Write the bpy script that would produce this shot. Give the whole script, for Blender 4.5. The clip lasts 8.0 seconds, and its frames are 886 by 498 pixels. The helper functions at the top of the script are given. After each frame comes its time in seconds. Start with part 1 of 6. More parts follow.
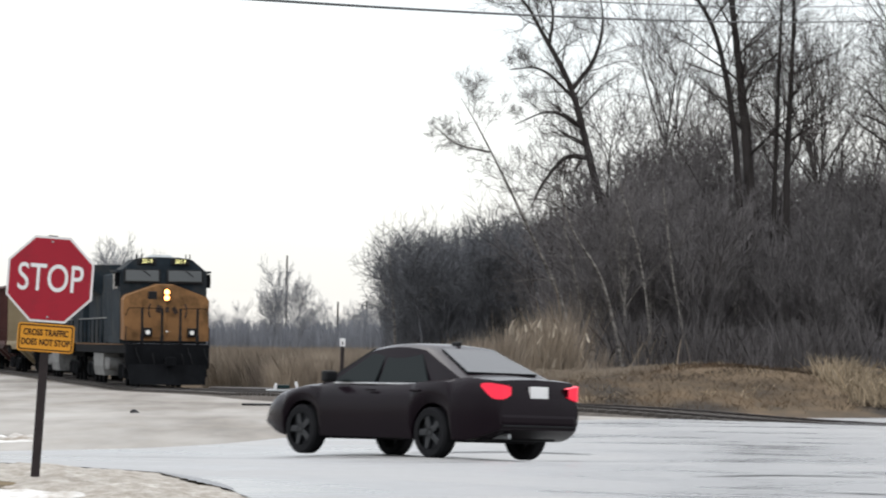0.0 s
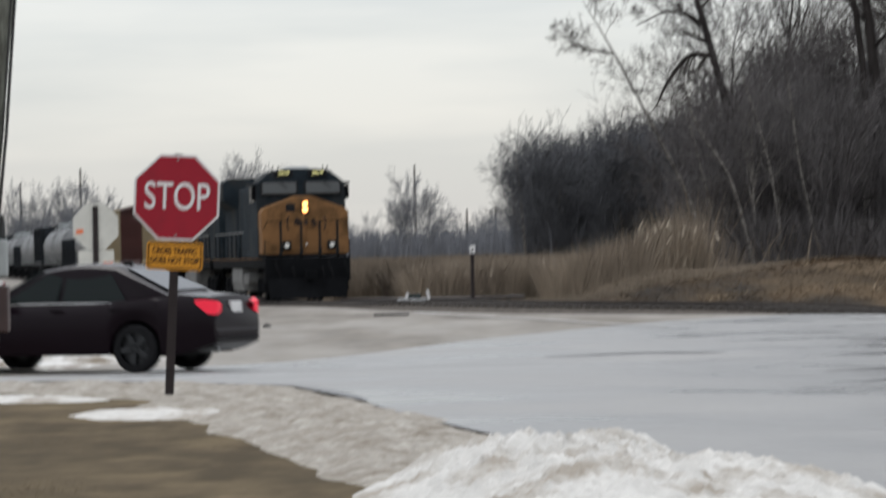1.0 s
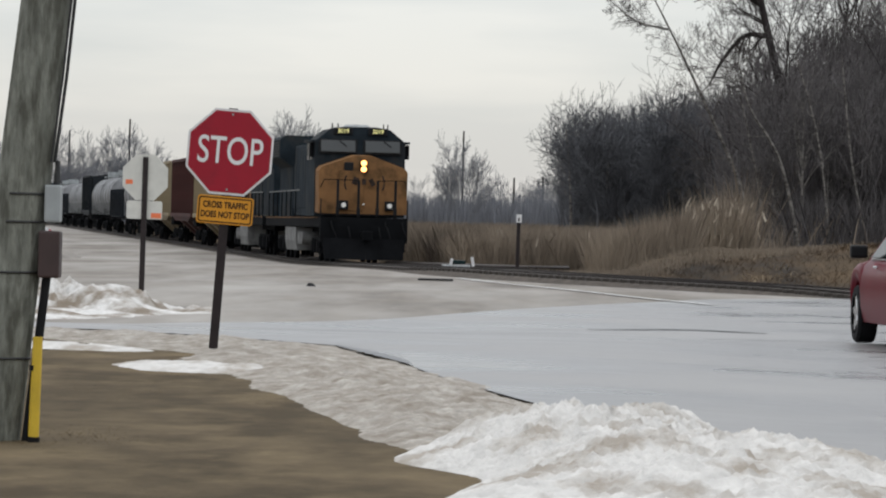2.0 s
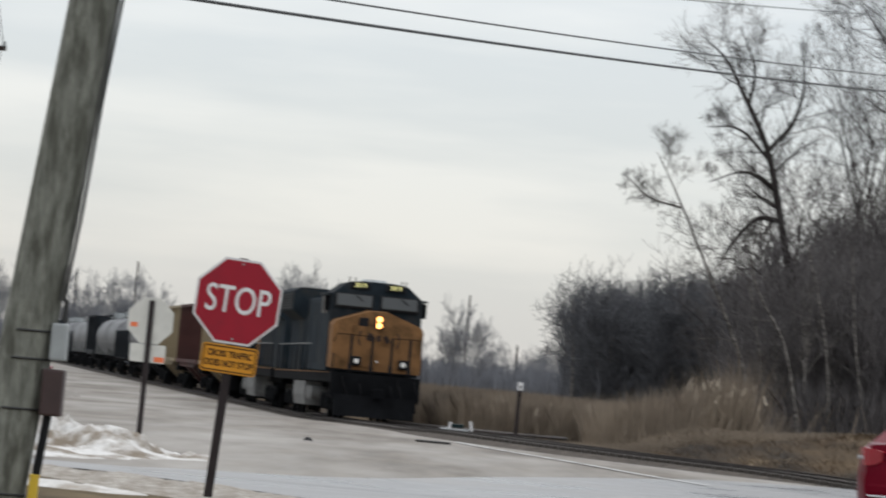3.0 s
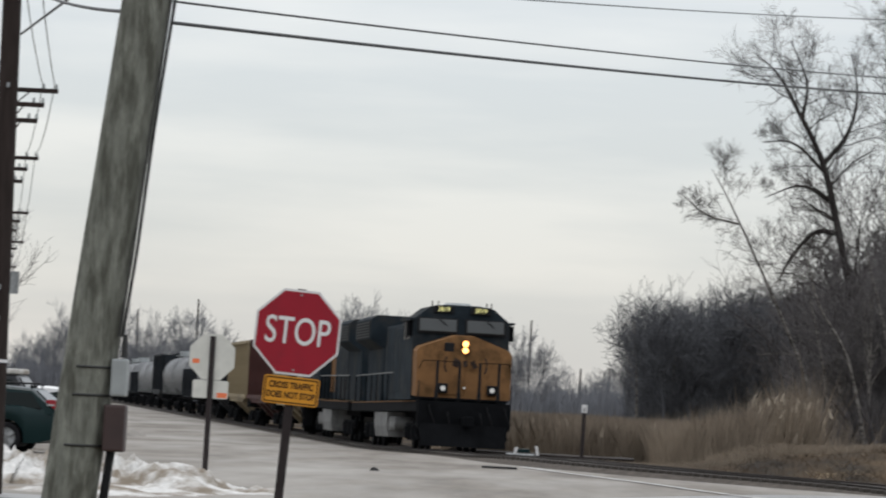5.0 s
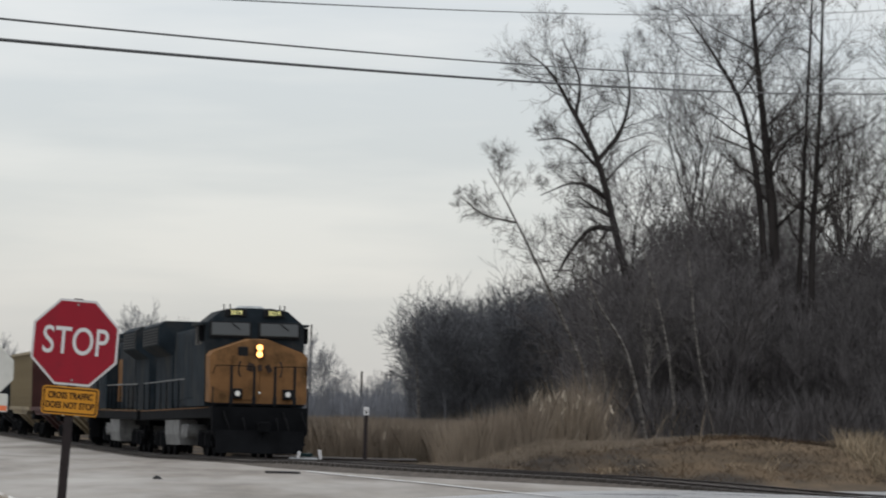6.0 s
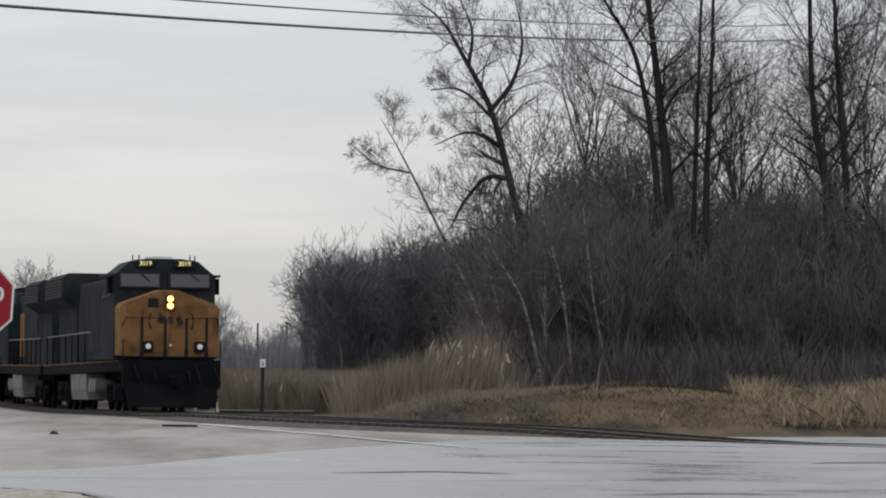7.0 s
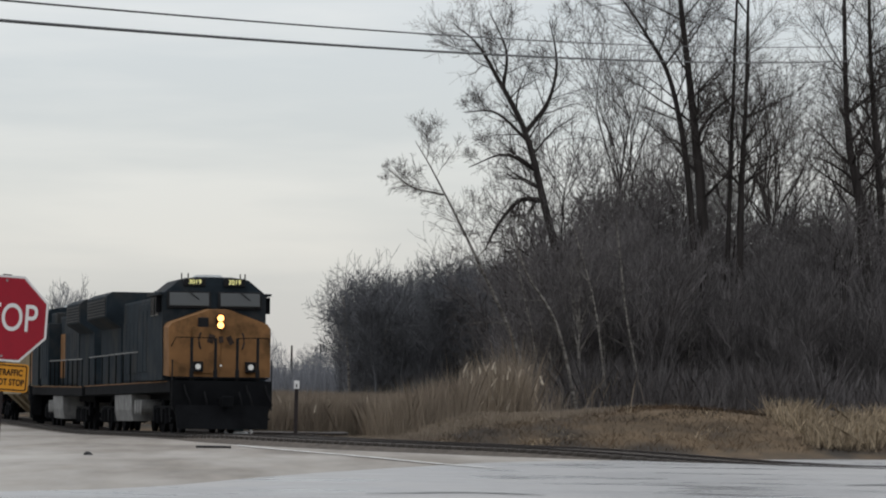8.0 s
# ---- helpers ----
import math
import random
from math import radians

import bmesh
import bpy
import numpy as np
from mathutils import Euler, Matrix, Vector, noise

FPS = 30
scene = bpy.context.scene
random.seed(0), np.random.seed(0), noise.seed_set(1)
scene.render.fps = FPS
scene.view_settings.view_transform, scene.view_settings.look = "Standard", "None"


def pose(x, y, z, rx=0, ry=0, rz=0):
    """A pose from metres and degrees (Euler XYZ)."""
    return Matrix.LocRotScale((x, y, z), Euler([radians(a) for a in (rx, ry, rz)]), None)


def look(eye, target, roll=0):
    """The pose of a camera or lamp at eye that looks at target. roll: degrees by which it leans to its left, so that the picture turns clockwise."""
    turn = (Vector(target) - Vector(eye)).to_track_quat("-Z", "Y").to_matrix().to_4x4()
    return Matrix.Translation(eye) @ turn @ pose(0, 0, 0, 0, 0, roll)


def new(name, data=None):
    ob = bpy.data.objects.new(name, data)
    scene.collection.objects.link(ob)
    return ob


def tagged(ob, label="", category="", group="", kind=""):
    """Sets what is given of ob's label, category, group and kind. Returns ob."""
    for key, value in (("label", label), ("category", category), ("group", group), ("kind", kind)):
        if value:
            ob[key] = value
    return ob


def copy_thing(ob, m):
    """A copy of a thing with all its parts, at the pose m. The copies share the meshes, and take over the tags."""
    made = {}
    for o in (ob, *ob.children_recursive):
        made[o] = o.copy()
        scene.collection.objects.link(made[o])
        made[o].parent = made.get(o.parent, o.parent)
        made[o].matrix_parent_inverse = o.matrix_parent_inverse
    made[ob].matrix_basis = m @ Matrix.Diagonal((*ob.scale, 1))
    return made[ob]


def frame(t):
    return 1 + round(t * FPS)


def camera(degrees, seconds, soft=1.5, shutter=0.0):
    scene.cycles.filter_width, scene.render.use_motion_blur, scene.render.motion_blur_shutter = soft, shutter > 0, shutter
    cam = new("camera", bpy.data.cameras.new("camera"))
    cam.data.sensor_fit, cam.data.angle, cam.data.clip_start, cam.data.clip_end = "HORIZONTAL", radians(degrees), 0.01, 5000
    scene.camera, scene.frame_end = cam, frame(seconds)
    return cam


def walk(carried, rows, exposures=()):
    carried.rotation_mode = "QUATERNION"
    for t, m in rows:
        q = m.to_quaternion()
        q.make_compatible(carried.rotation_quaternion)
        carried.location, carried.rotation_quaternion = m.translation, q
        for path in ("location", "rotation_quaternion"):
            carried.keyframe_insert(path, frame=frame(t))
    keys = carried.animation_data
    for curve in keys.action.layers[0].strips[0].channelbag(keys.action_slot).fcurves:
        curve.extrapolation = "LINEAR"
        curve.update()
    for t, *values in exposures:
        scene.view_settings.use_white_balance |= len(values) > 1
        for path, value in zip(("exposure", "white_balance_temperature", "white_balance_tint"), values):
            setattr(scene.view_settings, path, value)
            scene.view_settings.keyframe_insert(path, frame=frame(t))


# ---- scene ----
# ---- camera: handheld, standing on the lawn, long lens ----
cam = camera(12.77, 8.0, soft=2.0, shutter=0.28)
EYE = 1.6
# seconds, yaw to the right, pitch, roll in degrees, sway right and up in metres
SHOTS = [
    (0.0, 1.417, 1.402, 0.843, 0.016, 0.009),
    (0.2, 0.915, 1.489, 1.219, 0.008, 0.017),
    (0.4, -0.307, 1.349, 0.606, 0.011, 0.012),
    (0.6, 1.295, 1.180, -0.429, 0.023, 0.014),
    (0.8, 0.278, 0.973, -0.991, 0.025, 0.018),
    (1.0, -0.449, 0.045, -1.257, 0.038, 0.011),
    (1.2, -0.953, -0.800, -0.291, 0.028, 0.017),
    (2.3, -0.916, 0.169, 1.742, -0.012, 0.002),
    (2.5, -0.696, 0.785, 2.015, -0.015, 0.002),
    (3.0, -1.291, 1.905, 5.297, -0.026, 0.012),
    (3.1, -1.931, 1.934, 5.687, -0.030, 0.016),
    (3.5, -2.971, 1.927, 6.280, -0.041, 0.016),
    (4.0, -4.060, 2.172, 5.351, -0.043, 0.018),
    (4.2, -4.579, 2.128, 4.525, -0.047, 0.008),
    (5.3, -1.198, 2.331, 2.495, 0.010, -0.026),
    (5.5, -0.673, 2.535, 2.147, 0.013, -0.031),
    (6.0, 1.038, 2.417, 1.421, 0.010, -0.024),
    (6.5, 2.188, 1.978, 0.973, 0.008, -0.019),
    (7.0, 2.575, 1.722, 0.667, 0.005, -0.010),
    (7.5, 2.133, 1.683, 0.443, 0.003, -0.028),
    (8.0, 2.076, 2.046, 0.802, 0.009, -0.038),
]


def shot(yaw, pitch, roll, sx, sz):
    return pose(sx, 0, EYE + sz, 90 + pitch, 0, -yaw) @ pose(0, 0, 0, 0, 0, roll)


walk(cam, [(r[0], shot(*r[1:])) for r in SHOTS],
     exposures=[(0, 0.58), (0.2, 0.15), (0.5, 0.04), (1.2, 0.0), (2.5, 0.0), (4.2, 0.0), (5.5, -0.1), (6.5, -0.16), (8, -0.16)])

# ---- overcast daylight ----
world = bpy.data.worlds.new("overcast")
scene.world = world
world.use_nodes = True


def build_world():
    nt = world.node_tree
    n, l = nt.nodes, nt.links
    n.clear()
    out, bg = n.new("ShaderNodeOutputWorld"), n.new("ShaderNodeBackground")
    sky = n.new("ShaderNodeTexSky")
    sky.sky_type, sky.sun_disc = "NISHITA", False
    sky.sun_elevation, sky.sun_rotation = radians(54), radians(-11)
    tc, sep = n.new("ShaderNodeTexCoord"), n.new("ShaderNodeSeparateXYZ")
    l.new(tc.outputs["Generated"], sep.inputs[0])
    up = n.new("ShaderNodeValToRGB")          # cloud deck: pale at the horizon, brighter towards the zenith
    up.color_ramp.elements[0].position, up.color_ramp.elements[0].color = 0.0, (0.525, 0.53, 0.537, 1)
    up.color_ramp.elements[1].position, up.color_ramp.elements[1].color = 0.9, (1.45, 1.47, 1.5, 1)
    e = up.color_ramp.elements.new(0.055)
    e.color = (0.575, 0.58, 0.586, 1)
    e = up.color_ramp.elements.new(0.14)
    e.color = (0.70, 0.70, 0.70, 1)
    l.new(sep.outputs["Z"], up.inputs["Fac"])
    mp = n.new("ShaderNodeMapping")
    mp.inputs["Scale"].default_value = (5, 5, 34)
    no = n.new("ShaderNodeTexNoise")
    no.inputs["Scale"].default_value, no.inputs["Detail"].default_value, no.inputs["Roughness"].default_value = 1.5, 5, 0.5
    l.new(tc.outputs["Generated"], mp.inputs[0])
    l.new(mp.outputs[0], no.inputs["Vector"])
    cr = n.new("ShaderNodeValToRGB")
    cr.color_ramp.elements[0].position, cr.color_ramp.elements[0].color = 0.38, (0.90, 0.93, 0.965, 1)
    cr.color_ramp.elements[1].position, cr.color_ramp.elements[1].color = 0.66, (1.145, 1.135, 1.125, 1)
    l.new(no.outputs["Fac"], cr.inputs["Fac"])
    mul = n.new("ShaderNodeMixRGB")
    mul.blend_type = "MULTIPLY"
    mul.inputs["Fac"].default_value = 1
    l.new(up.outputs[0], mul.inputs[1])
    l.new(cr.outputs[0], mul.inputs[2])
    sk = n.new("ShaderNodeMixRGB")
    sk.blend_type = "ADD"
    sk.inputs["Fac"].default_value = 0.03
    l.new(mul.outputs[0], sk.inputs[1])
    l.new(sky.outputs[0], sk.inputs[2])
    l.new(sk.outputs[0], bg.inputs["Color"])
    bg.inputs["Strength"].default_value = 0.95
    l.new(bg.outputs[0], out.inputs[0])


build_world()
sun_data = bpy.data.lights.new("sun", "SUN")
sun_data.energy, sun_data.angle, sun_data.color = 0.5, radians(30), (1.0, 0.97, 0.94)
sun = new("sun", sun_data)
sun.matrix_world = look((-10, 110, 70), (0, 60, 0))


# ---- materials ----
def mat(name, colour, rough=0.8, metal=0.0, vary=0.25, scale=3.0, bump=0.0, bump_scale=40.0, dirt=None, dirt_amount=0.0, dirt_scale=0.8, stretch=(1, 1, 1), coat=0.0, island=0.0, rough_vary=0.0, spec=0.5, soft=0.08):
    m = bpy.data.materials.new(name)
    m.use_nodes = True
    nt = m.node_tree
    n, l = nt.nodes, nt.links
    b = n["Principled BSDF"]
    b.inputs["Roughness"].default_value, b.inputs["Metallic"].default_value = rough, metal
    b.inputs["Coat Weight"].default_value, b.inputs["Specular IOR Level"].default_value = coat, spec
    tc, mp = n.new("ShaderNodeTexCoord"), n.new("ShaderNodeMapping")
    mp.inputs["Scale"].default_value = stretch
    l.new(tc.outputs["Object"], mp.inputs[0])
    a = n.new("ShaderNodeTexNoise")
    a.inputs["Scale"].default_value, a.inputs["Detail"].default_value, a.inputs["Roughness"].default_value = scale, 6, 0.62
    l.new(mp.outputs[0], a.inputs["Vector"])
    cr = n.new("ShaderNodeValToRGB")
    c = Vector(colour[:3])
    cr.color_ramp.elements[0].position, cr.color_ramp.elements[0].color = 0.3, (*(c * (1 - vary)), 1)
    cr.color_ramp.elements[1].position, cr.color_ramp.elements[1].color = 0.7, (*(c * (1 + vary)), 1)
    l.new(a.outputs["Fac"], cr.inputs["Fac"])
    col = cr.outputs[0]
    if dirt is not None:
        d = n.new("ShaderNodeTexNoise")
        d.inputs["Scale"].default_value, d.inputs["Detail"].default_value, d.inputs["Roughness"].default_value = dirt_scale, 8, 0.6
        l.new(mp.outputs[0], d.inputs["Vector"])
        dr = n.new("ShaderNodeMapRange")
        dr.inputs["From Min"].default_value, dr.inputs["From Max"].default_value = 0.70 - soft - 0.3 * dirt_amount, 0.70 + soft - 0.3 * dirt_amount
        l.new(d.outputs["Fac"], dr.inputs["Value"])
        mx = n.new("ShaderNodeMixRGB")
        mx.inputs[2].default_value = (*dirt, 1)
        l.new(dr.outputs[0], mx.inputs["Fac"])
        l.new(col, mx.inputs[1])
        col = mx.outputs[0]
        if rough_vary:
            rr = n.new("ShaderNodeMapRange")
            rr.inputs["To Min"].default_value, rr.inputs["To Max"].default_value = rough, rough + rough_vary
            l.new(dr.outputs[0], rr.inputs["Value"])
            l.new(rr.outputs[0], b.inputs["Roughness"])
    if island:
        g = n.new("ShaderNodeNewGeometry")
        hs = n.new("ShaderNodeHueSaturation")
        vr = n.new("ShaderNodeMapRange")
        vr.inputs["To Min"].default_value, vr.inputs["To Max"].default_value = 1 - island, 1 + island
        l.new(g.outputs["Random Per Island"], vr.inputs["Value"])
        l.new(vr.outputs[0], hs.inputs["Value"])
        l.new(col, hs.inputs["Color"])
        col = hs.outputs[0]
    l.new(col, b.inputs["Base Color"])
    if bump:
        k, bp = n.new("ShaderNodeTexNoise"), n.new("ShaderNodeBump")
        k.inputs["Scale"].default_value, k.inputs["Detail"].default_value = bump_scale, 4
        l.new(mp.outputs[0], k.inputs["Vector"])
        bp.inputs["Strength"].default_value, bp.inputs["Distance"].default_value = bump, 0.02
        l.new(k.outputs["Fac"], bp.inputs["Height"])
        l.new(bp.outputs[0], b.inputs["Normal"])
    return m


def glow(name, colour, power):
    m = bpy.data.materials.new(name)
    m.use_nodes = True
    b = m.node_tree.nodes["Principled BSDF"]
    b.inputs["Base Color"].default_value = (*colour, 1)
    b.inputs["Emission Color"].default_value, b.inputs["Emission Strength"].default_value = (*colour, 1), power
    return m


def glass(name, colour, spec=0.45):
    m = bpy.data.materials.new(name)
    m.use_nodes = True
    b = m.node_tree.nodes["Principled BSDF"]
    b.inputs["Base Color"].default_value = (*colour, 1)
    b.inputs["Roughness"].default_value, b.inputs["Specular IOR Level"].default_value = 0.08, spec
    return m


ASPHALT = mat("wet_asphalt", (0.088, 0.087, 0.086), 0.2, vary=0.22, scale=2.2, dirt=(0.25, 0.245, 0.236), dirt_amount=0.62, dirt_scale=0.42, stretch=(0.55, 0.6, 1), bump=0.1, bump_scale=30, rough_vary=0.4, spec=0.4, soft=0.15)
LOT = mat("salted_gravel", (0.138, 0.118, 0.095), 0.7, vary=0.3, scale=1.6, dirt=(0.295, 0.276, 0.248), dirt_amount=0.58, dirt_scale=0.34, stretch=(0.8, 0.13, 1), bump=0.25, bump_scale=12, spec=0.25, soft=0.13)
TAR = mat("wet_tar", (0.035, 0.035, 0.037), 0.35, vary=0.3, scale=3, spec=0.3)
PAINT_LINE = mat("worn_white_line", (0.46, 0.455, 0.44), 0.7, vary=0.35, scale=1.2)
LAWN = mat("dormant_lawn", (0.100, 0.075, 0.043), 0.95, vary=0.5, scale=1.3, dirt=(0.058, 0.043, 0.024), dirt_amount=0.52, dirt_scale=1.5, stretch=(1, 0.5, 1), bump=0.25, bump_scale=25, spec=0.1)
LAWN_GRASS = mat("lawn_blades", (0.108, 0.083, 0.049), 0.95, vary=0.35, scale=1.6, spec=0.08, island=0.3, dirt=(0.075, 0.063, 0.034), dirt_amount=0.5, dirt_scale=1.4)
FIELD = mat("dry_field", (0.088, 0.062, 0.037), 0.95, vary=0.5, scale=0.8, dirt=(0.030, 0.025, 0.020), dirt_amount=0.6, dirt_scale=0.5, stretch=(0.7, 0.12, 3), bump=0.1, bump_scale=6, spec=0.08)
BERM = mat("brown_berm_grass", (0.108, 0.074, 0.047), 0.95, vary=0.45, scale=0.9, spec=0.08, island=0.2, dirt=(0.030, 0.024, 0.019), dirt_amount=0.62, dirt_scale=0.55, stretch=(0.45, 0.45, 1), soft=0.1)
SNOW = mat("old_snow", (0.58, 0.57, 0.545), 0.65, vary=0.18, scale=9.0, dirt=(0.19, 0.155, 0.115), dirt_amount=0.62, dirt_scale=1.3, stretch=(1, 0.6, 1), bump=1.0, bump_scale=22, spec=0.2)
SNOW_HEAP = mat("ploughed_snow", (0.53, 0.515, 0.485), 0.65, vary=0.16, scale=8.0, dirt=(0.30, 0.265, 0.22), dirt_amount=0.5, dirt_scale=2.2, stretch=(1, 0.6, 1), bump=1.0, bump_scale=22, spec=0.2)
SNOW_DIRTY = mat("dirty_snow", (0.37, 0.345, 0.305), 0.8, vary=0.3, scale=16.0, dirt=(0.20, 0.17, 0.135), dirt_amount=0.6, dirt_scale=5.0, stretch=(1, 0.7, 1), bump=1.0, bump_scale=34, spec=0.12, soft=0.16)
BALLAST = mat("ballast_stone", (0.075, 0.064, 0.054), 0.95, vary=0.5, scale=4, bump=0.6, bump_scale=14, spec=0.1)
TIE = mat("creosote_tie", (0.05, 0.042, 0.035), 0.9, vary=0.4, scale=4, bump=0.6)
RAIL = mat("rusty_rail", (0.03, 0.023, 0.02), 0.6, vary=0.3, scale=3, spec=0.25)
BARK = mat("dark_bark", (0.040, 0.035, 0.033), 0.95, vary=0.35, scale=1.5, bump=0.8, bump_scale=15, stretch=(3, 3, 0.6), spec=0.1)
TWIG = mat("bare_twigs", (0.072, 0.063, 0.059), 0.95, vary=0.3, scale=0.6, spec=0.1)
BRUSH = mat("brush_twigs", (0.128, 0.118, 0.117), 0.95, vary=0.4, scale=0.3, spec=0.1, island=0.4)
BIRCH = mat("pale_bark", (0.19, 0.175, 0.16), 0.9, vary=0.35, scale=2.5, dirt=(0.06, 0.055, 0.05), dirt_amount=0.6, dirt_scale=2.2, stretch=(1, 1, 3), spec=0.1)
# bark tinted blue to carry the air's haze beyond the field
HAZE_BLUE_BARK = mat("haze_blue_bark", (0.112, 0.114, 0.122), 0.95, vary=0.3, scale=0.3, spec=0.1, island=0.3)
# distance haze painted into the colour: paler and bluer than the bark itself
HAZE_GREY_BARK = mat("haze_grey_bark", (0.19, 0.195, 0.21), 0.95, vary=0.15, scale=0.2, spec=0.1)
LEFT_BARK = mat("brown_grey_bark", (0.115, 0.106, 0.102), 0.95, vary=0.25, scale=0.3, spec=0.1, island=0.3)
REED = mat("dry_reeds", (0.300, 0.246, 0.188), 0.9, vary=0.3, scale=0.3, island=0.12, dirt=(0.15, 0.122, 0.098), dirt_amount=0.42, dirt_scale=0.22, soft=0.16, spec=0.1)
STRAW = mat("pale_straw", (0.33, 0.265, 0.185), 0.9, vary=0.3, scale=0.6, island=0.45, spec=0.1)
PLUME = mat("reed_plumes", (0.36, 0.31, 0.245), 0.95, vary=0.25, scale=1.5, island=0.35, spec=0.05)
POLE_WOOD = mat("weathered_pole", (0.20, 0.205, 0.175), 0.9, vary=0.35, scale=7, dirt=(0.095, 0.095, 0.078), dirt_amount=0.55, dirt_scale=5, stretch=(3, 3, 0.7), bump=0.9, bump_scale=20, spec=0.15)
POLE_DARK = mat("creosote_pole", (0.036, 0.027, 0.024), 0.9, vary=0.3, scale=5, stretch=(4, 4, 0.4), bump=0.6, bump_scale=14, spec=0.15)
SIGN_RED = mat("sign_red", (0.30, 0.008, 0.022), 0.45, vary=0.07, scale=2.5, dirt=(0.23, 0.010, 0.022), dirt_amount=0.3, dirt_scale=3, spec=0.3)
SIGN_WHITE = mat("sign_white", (0.70, 0.69, 0.68), 0.45, vary=0.05, scale=3, spec=0.3)
SIGN_BACK = mat("sign_back", (0.58, 0.57, 0.52), 0.5, metal=0.2, vary=0.1, scale=4)
SIGN_YELLOW = mat("sign_amber", (0.62, 0.265, 0.018), 0.5, vary=0.08, scale=3, spec=0.3)
SIGN_POST = mat("brown_steel_post", (0.022, 0.016, 0.016), 0.65, vary=0.3, scale=6, spec=0.25)
ORANGE = mat("orange_sticker", (0.75, 0.17, 0.06), 0.5, vary=0.1)
BLACK = mat("black_paint", (0.007, 0.007, 0.008), 0.55, vary=0.3, scale=2, spec=0.2)
RUBBER = mat("tyre_rubber", (0.010, 0.010, 0.011), 0.85, vary=0.25, scale=6, spec=0.15)
CHROME = mat("bright_metal", (0.62, 0.62, 0.63), 0.25, metal=1.0, vary=0.1)
STEEL = mat("galvanised_steel", (0.30, 0.31, 0.31), 0.5, metal=0.6, vary=0.2, scale=5)
GREY_BOX = mat("grey_enamel", (0.30, 0.32, 0.32), 0.5, vary=0.15, scale=4)
BROWN_BOX = mat("brown_enamel", (0.045, 0.024, 0.022), 0.55, vary=0.25, scale=4)
YELLOW_PVC = mat("yellow_guard", (0.62, 0.42, 0.03), 0.5, vary=0.2, scale=4)
WIRE = mat("black_cable", (0.02, 0.02, 0.02), 0.6, vary=0.1)
LOCO_BLUE = mat("loco_navy", (0.018, 0.025, 0.031), 0.85, vary=0.35, scale=1.2, dirt=(0.034, 0.034, 0.033), dirt_amount=0.42, dirt_scale=0.6, spec=0.07)
LOCO_GREY = mat("loco_grime", (0.0075, 0.008, 0.009), 0.9, vary=0.4, scale=1.5, spec=0.05)
LOCO_YELLOW = mat("loco_yellow", (0.205, 0.106, 0.045), 0.75, vary=0.2, scale=1.4, dirt=(0.09, 0.05, 0.022), dirt_amount=0.45, dirt_scale=1.1, spec=0.1)
EMBLEM = mat("worn_dark_emblem", (0.045, 0.032, 0.026), 0.8, vary=0.5, scale=6, spec=0.1)
LOCO_TANK = mat("loco_silver_grime", (0.17, 0.17, 0.165), 0.75, vary=0.45, scale=2, spec=0.1)
HOPPER_TAN = mat("hopper_tan", (0.27, 0.22, 0.14), 0.75, vary=0.18, scale=0.8, dirt=(0.12, 0.095, 0.065), dirt_amount=0.4, dirt_scale=0.5, spec=0.2)
HOPPER_BROWN = mat("hopper_oxide", (0.07, 0.028, 0.025), 0.8, vary=0.3, scale=0.9, dirt=(0.04, 0.03, 0.027), dirt_amount=0.4, dirt_scale=0.5, spec=0.2)
GONDOLA_BLACK = mat("gondola_black", (0.015, 0.018, 0.022), 0.75, vary=0.35, scale=0.7, spec=0.2)
TANK_WHITE = mat("tank_grey", (0.215, 0.22, 0.225), 0.55, vary=0.2, scale=0.7, dirt=(0.10, 0.10, 0.10), dirt_amount=0.45, dirt_scale=0.5, spec=0.3)
NUMBER = glow("lit_numerals", (0.9, 0.85, 0.35), 0.55)
HEADLIGHT = glow("headlight_lens", (1.0, 0.42, 0.12), 4.5)
DITCH = glow("ditch_light_lens", (0.75, 0.74, 0.7), 0.12)
RED_LAMP = glow("red_signal_lens", (0.35, 0.006, 0.016), 0.16)
TAIL_LIT = glow("lit_tail_lamp", (0.7, 0.012, 0.04), 0.4)
TAIL_DULL = mat("tail_lamp_red", (0.26, 0.006, 0.014), 0.25, vary=0.1, coat=0.1)
LAMP_CLEAR = mat("clear_lamp", (0.3, 0.29, 0.29), 0.25, vary=0.1, spec=0.3)
WINDOW = glass("tinted_glass", (0.008, 0.010, 0.011), 0.3)
SIDE_GLASS = glass("side_glass", (0.014, 0.018, 0.018), 0.06)
WINDSHIELD = glass("loco_glass", (0.06, 0.065, 0.065))
PAINT_BLACK = mat("black_plum_paint", (0.007, 0.0035, 0.0058), 0.26, vary=0.15, scale=1.5, spec=0.12)
PAINT_RED = mat("red_paint", (0.112, 0.003, 0.011), 0.3, vary=0.1, scale=1.5, spec=0.04)
PAINT_GREEN = mat("dark_green_paint", (0.005, 0.018, 0.019), 0.3, vary=0.15, scale=1.5, spec=0.18)
PAINT_WHITE = mat("white_paint", (0.55, 0.55, 0.55), 0.35, vary=0.1, scale=1.5, coat=0.4)
PAINT_GREY = mat("dark_grey_paint", (0.02, 0.021, 0.023), 0.35, vary=0.1, scale=1.5, spec=0.3)
TRAILER_RED = mat("faded_red_metal", (0.23, 0.028, 0.035), 0.6, vary=0.15)


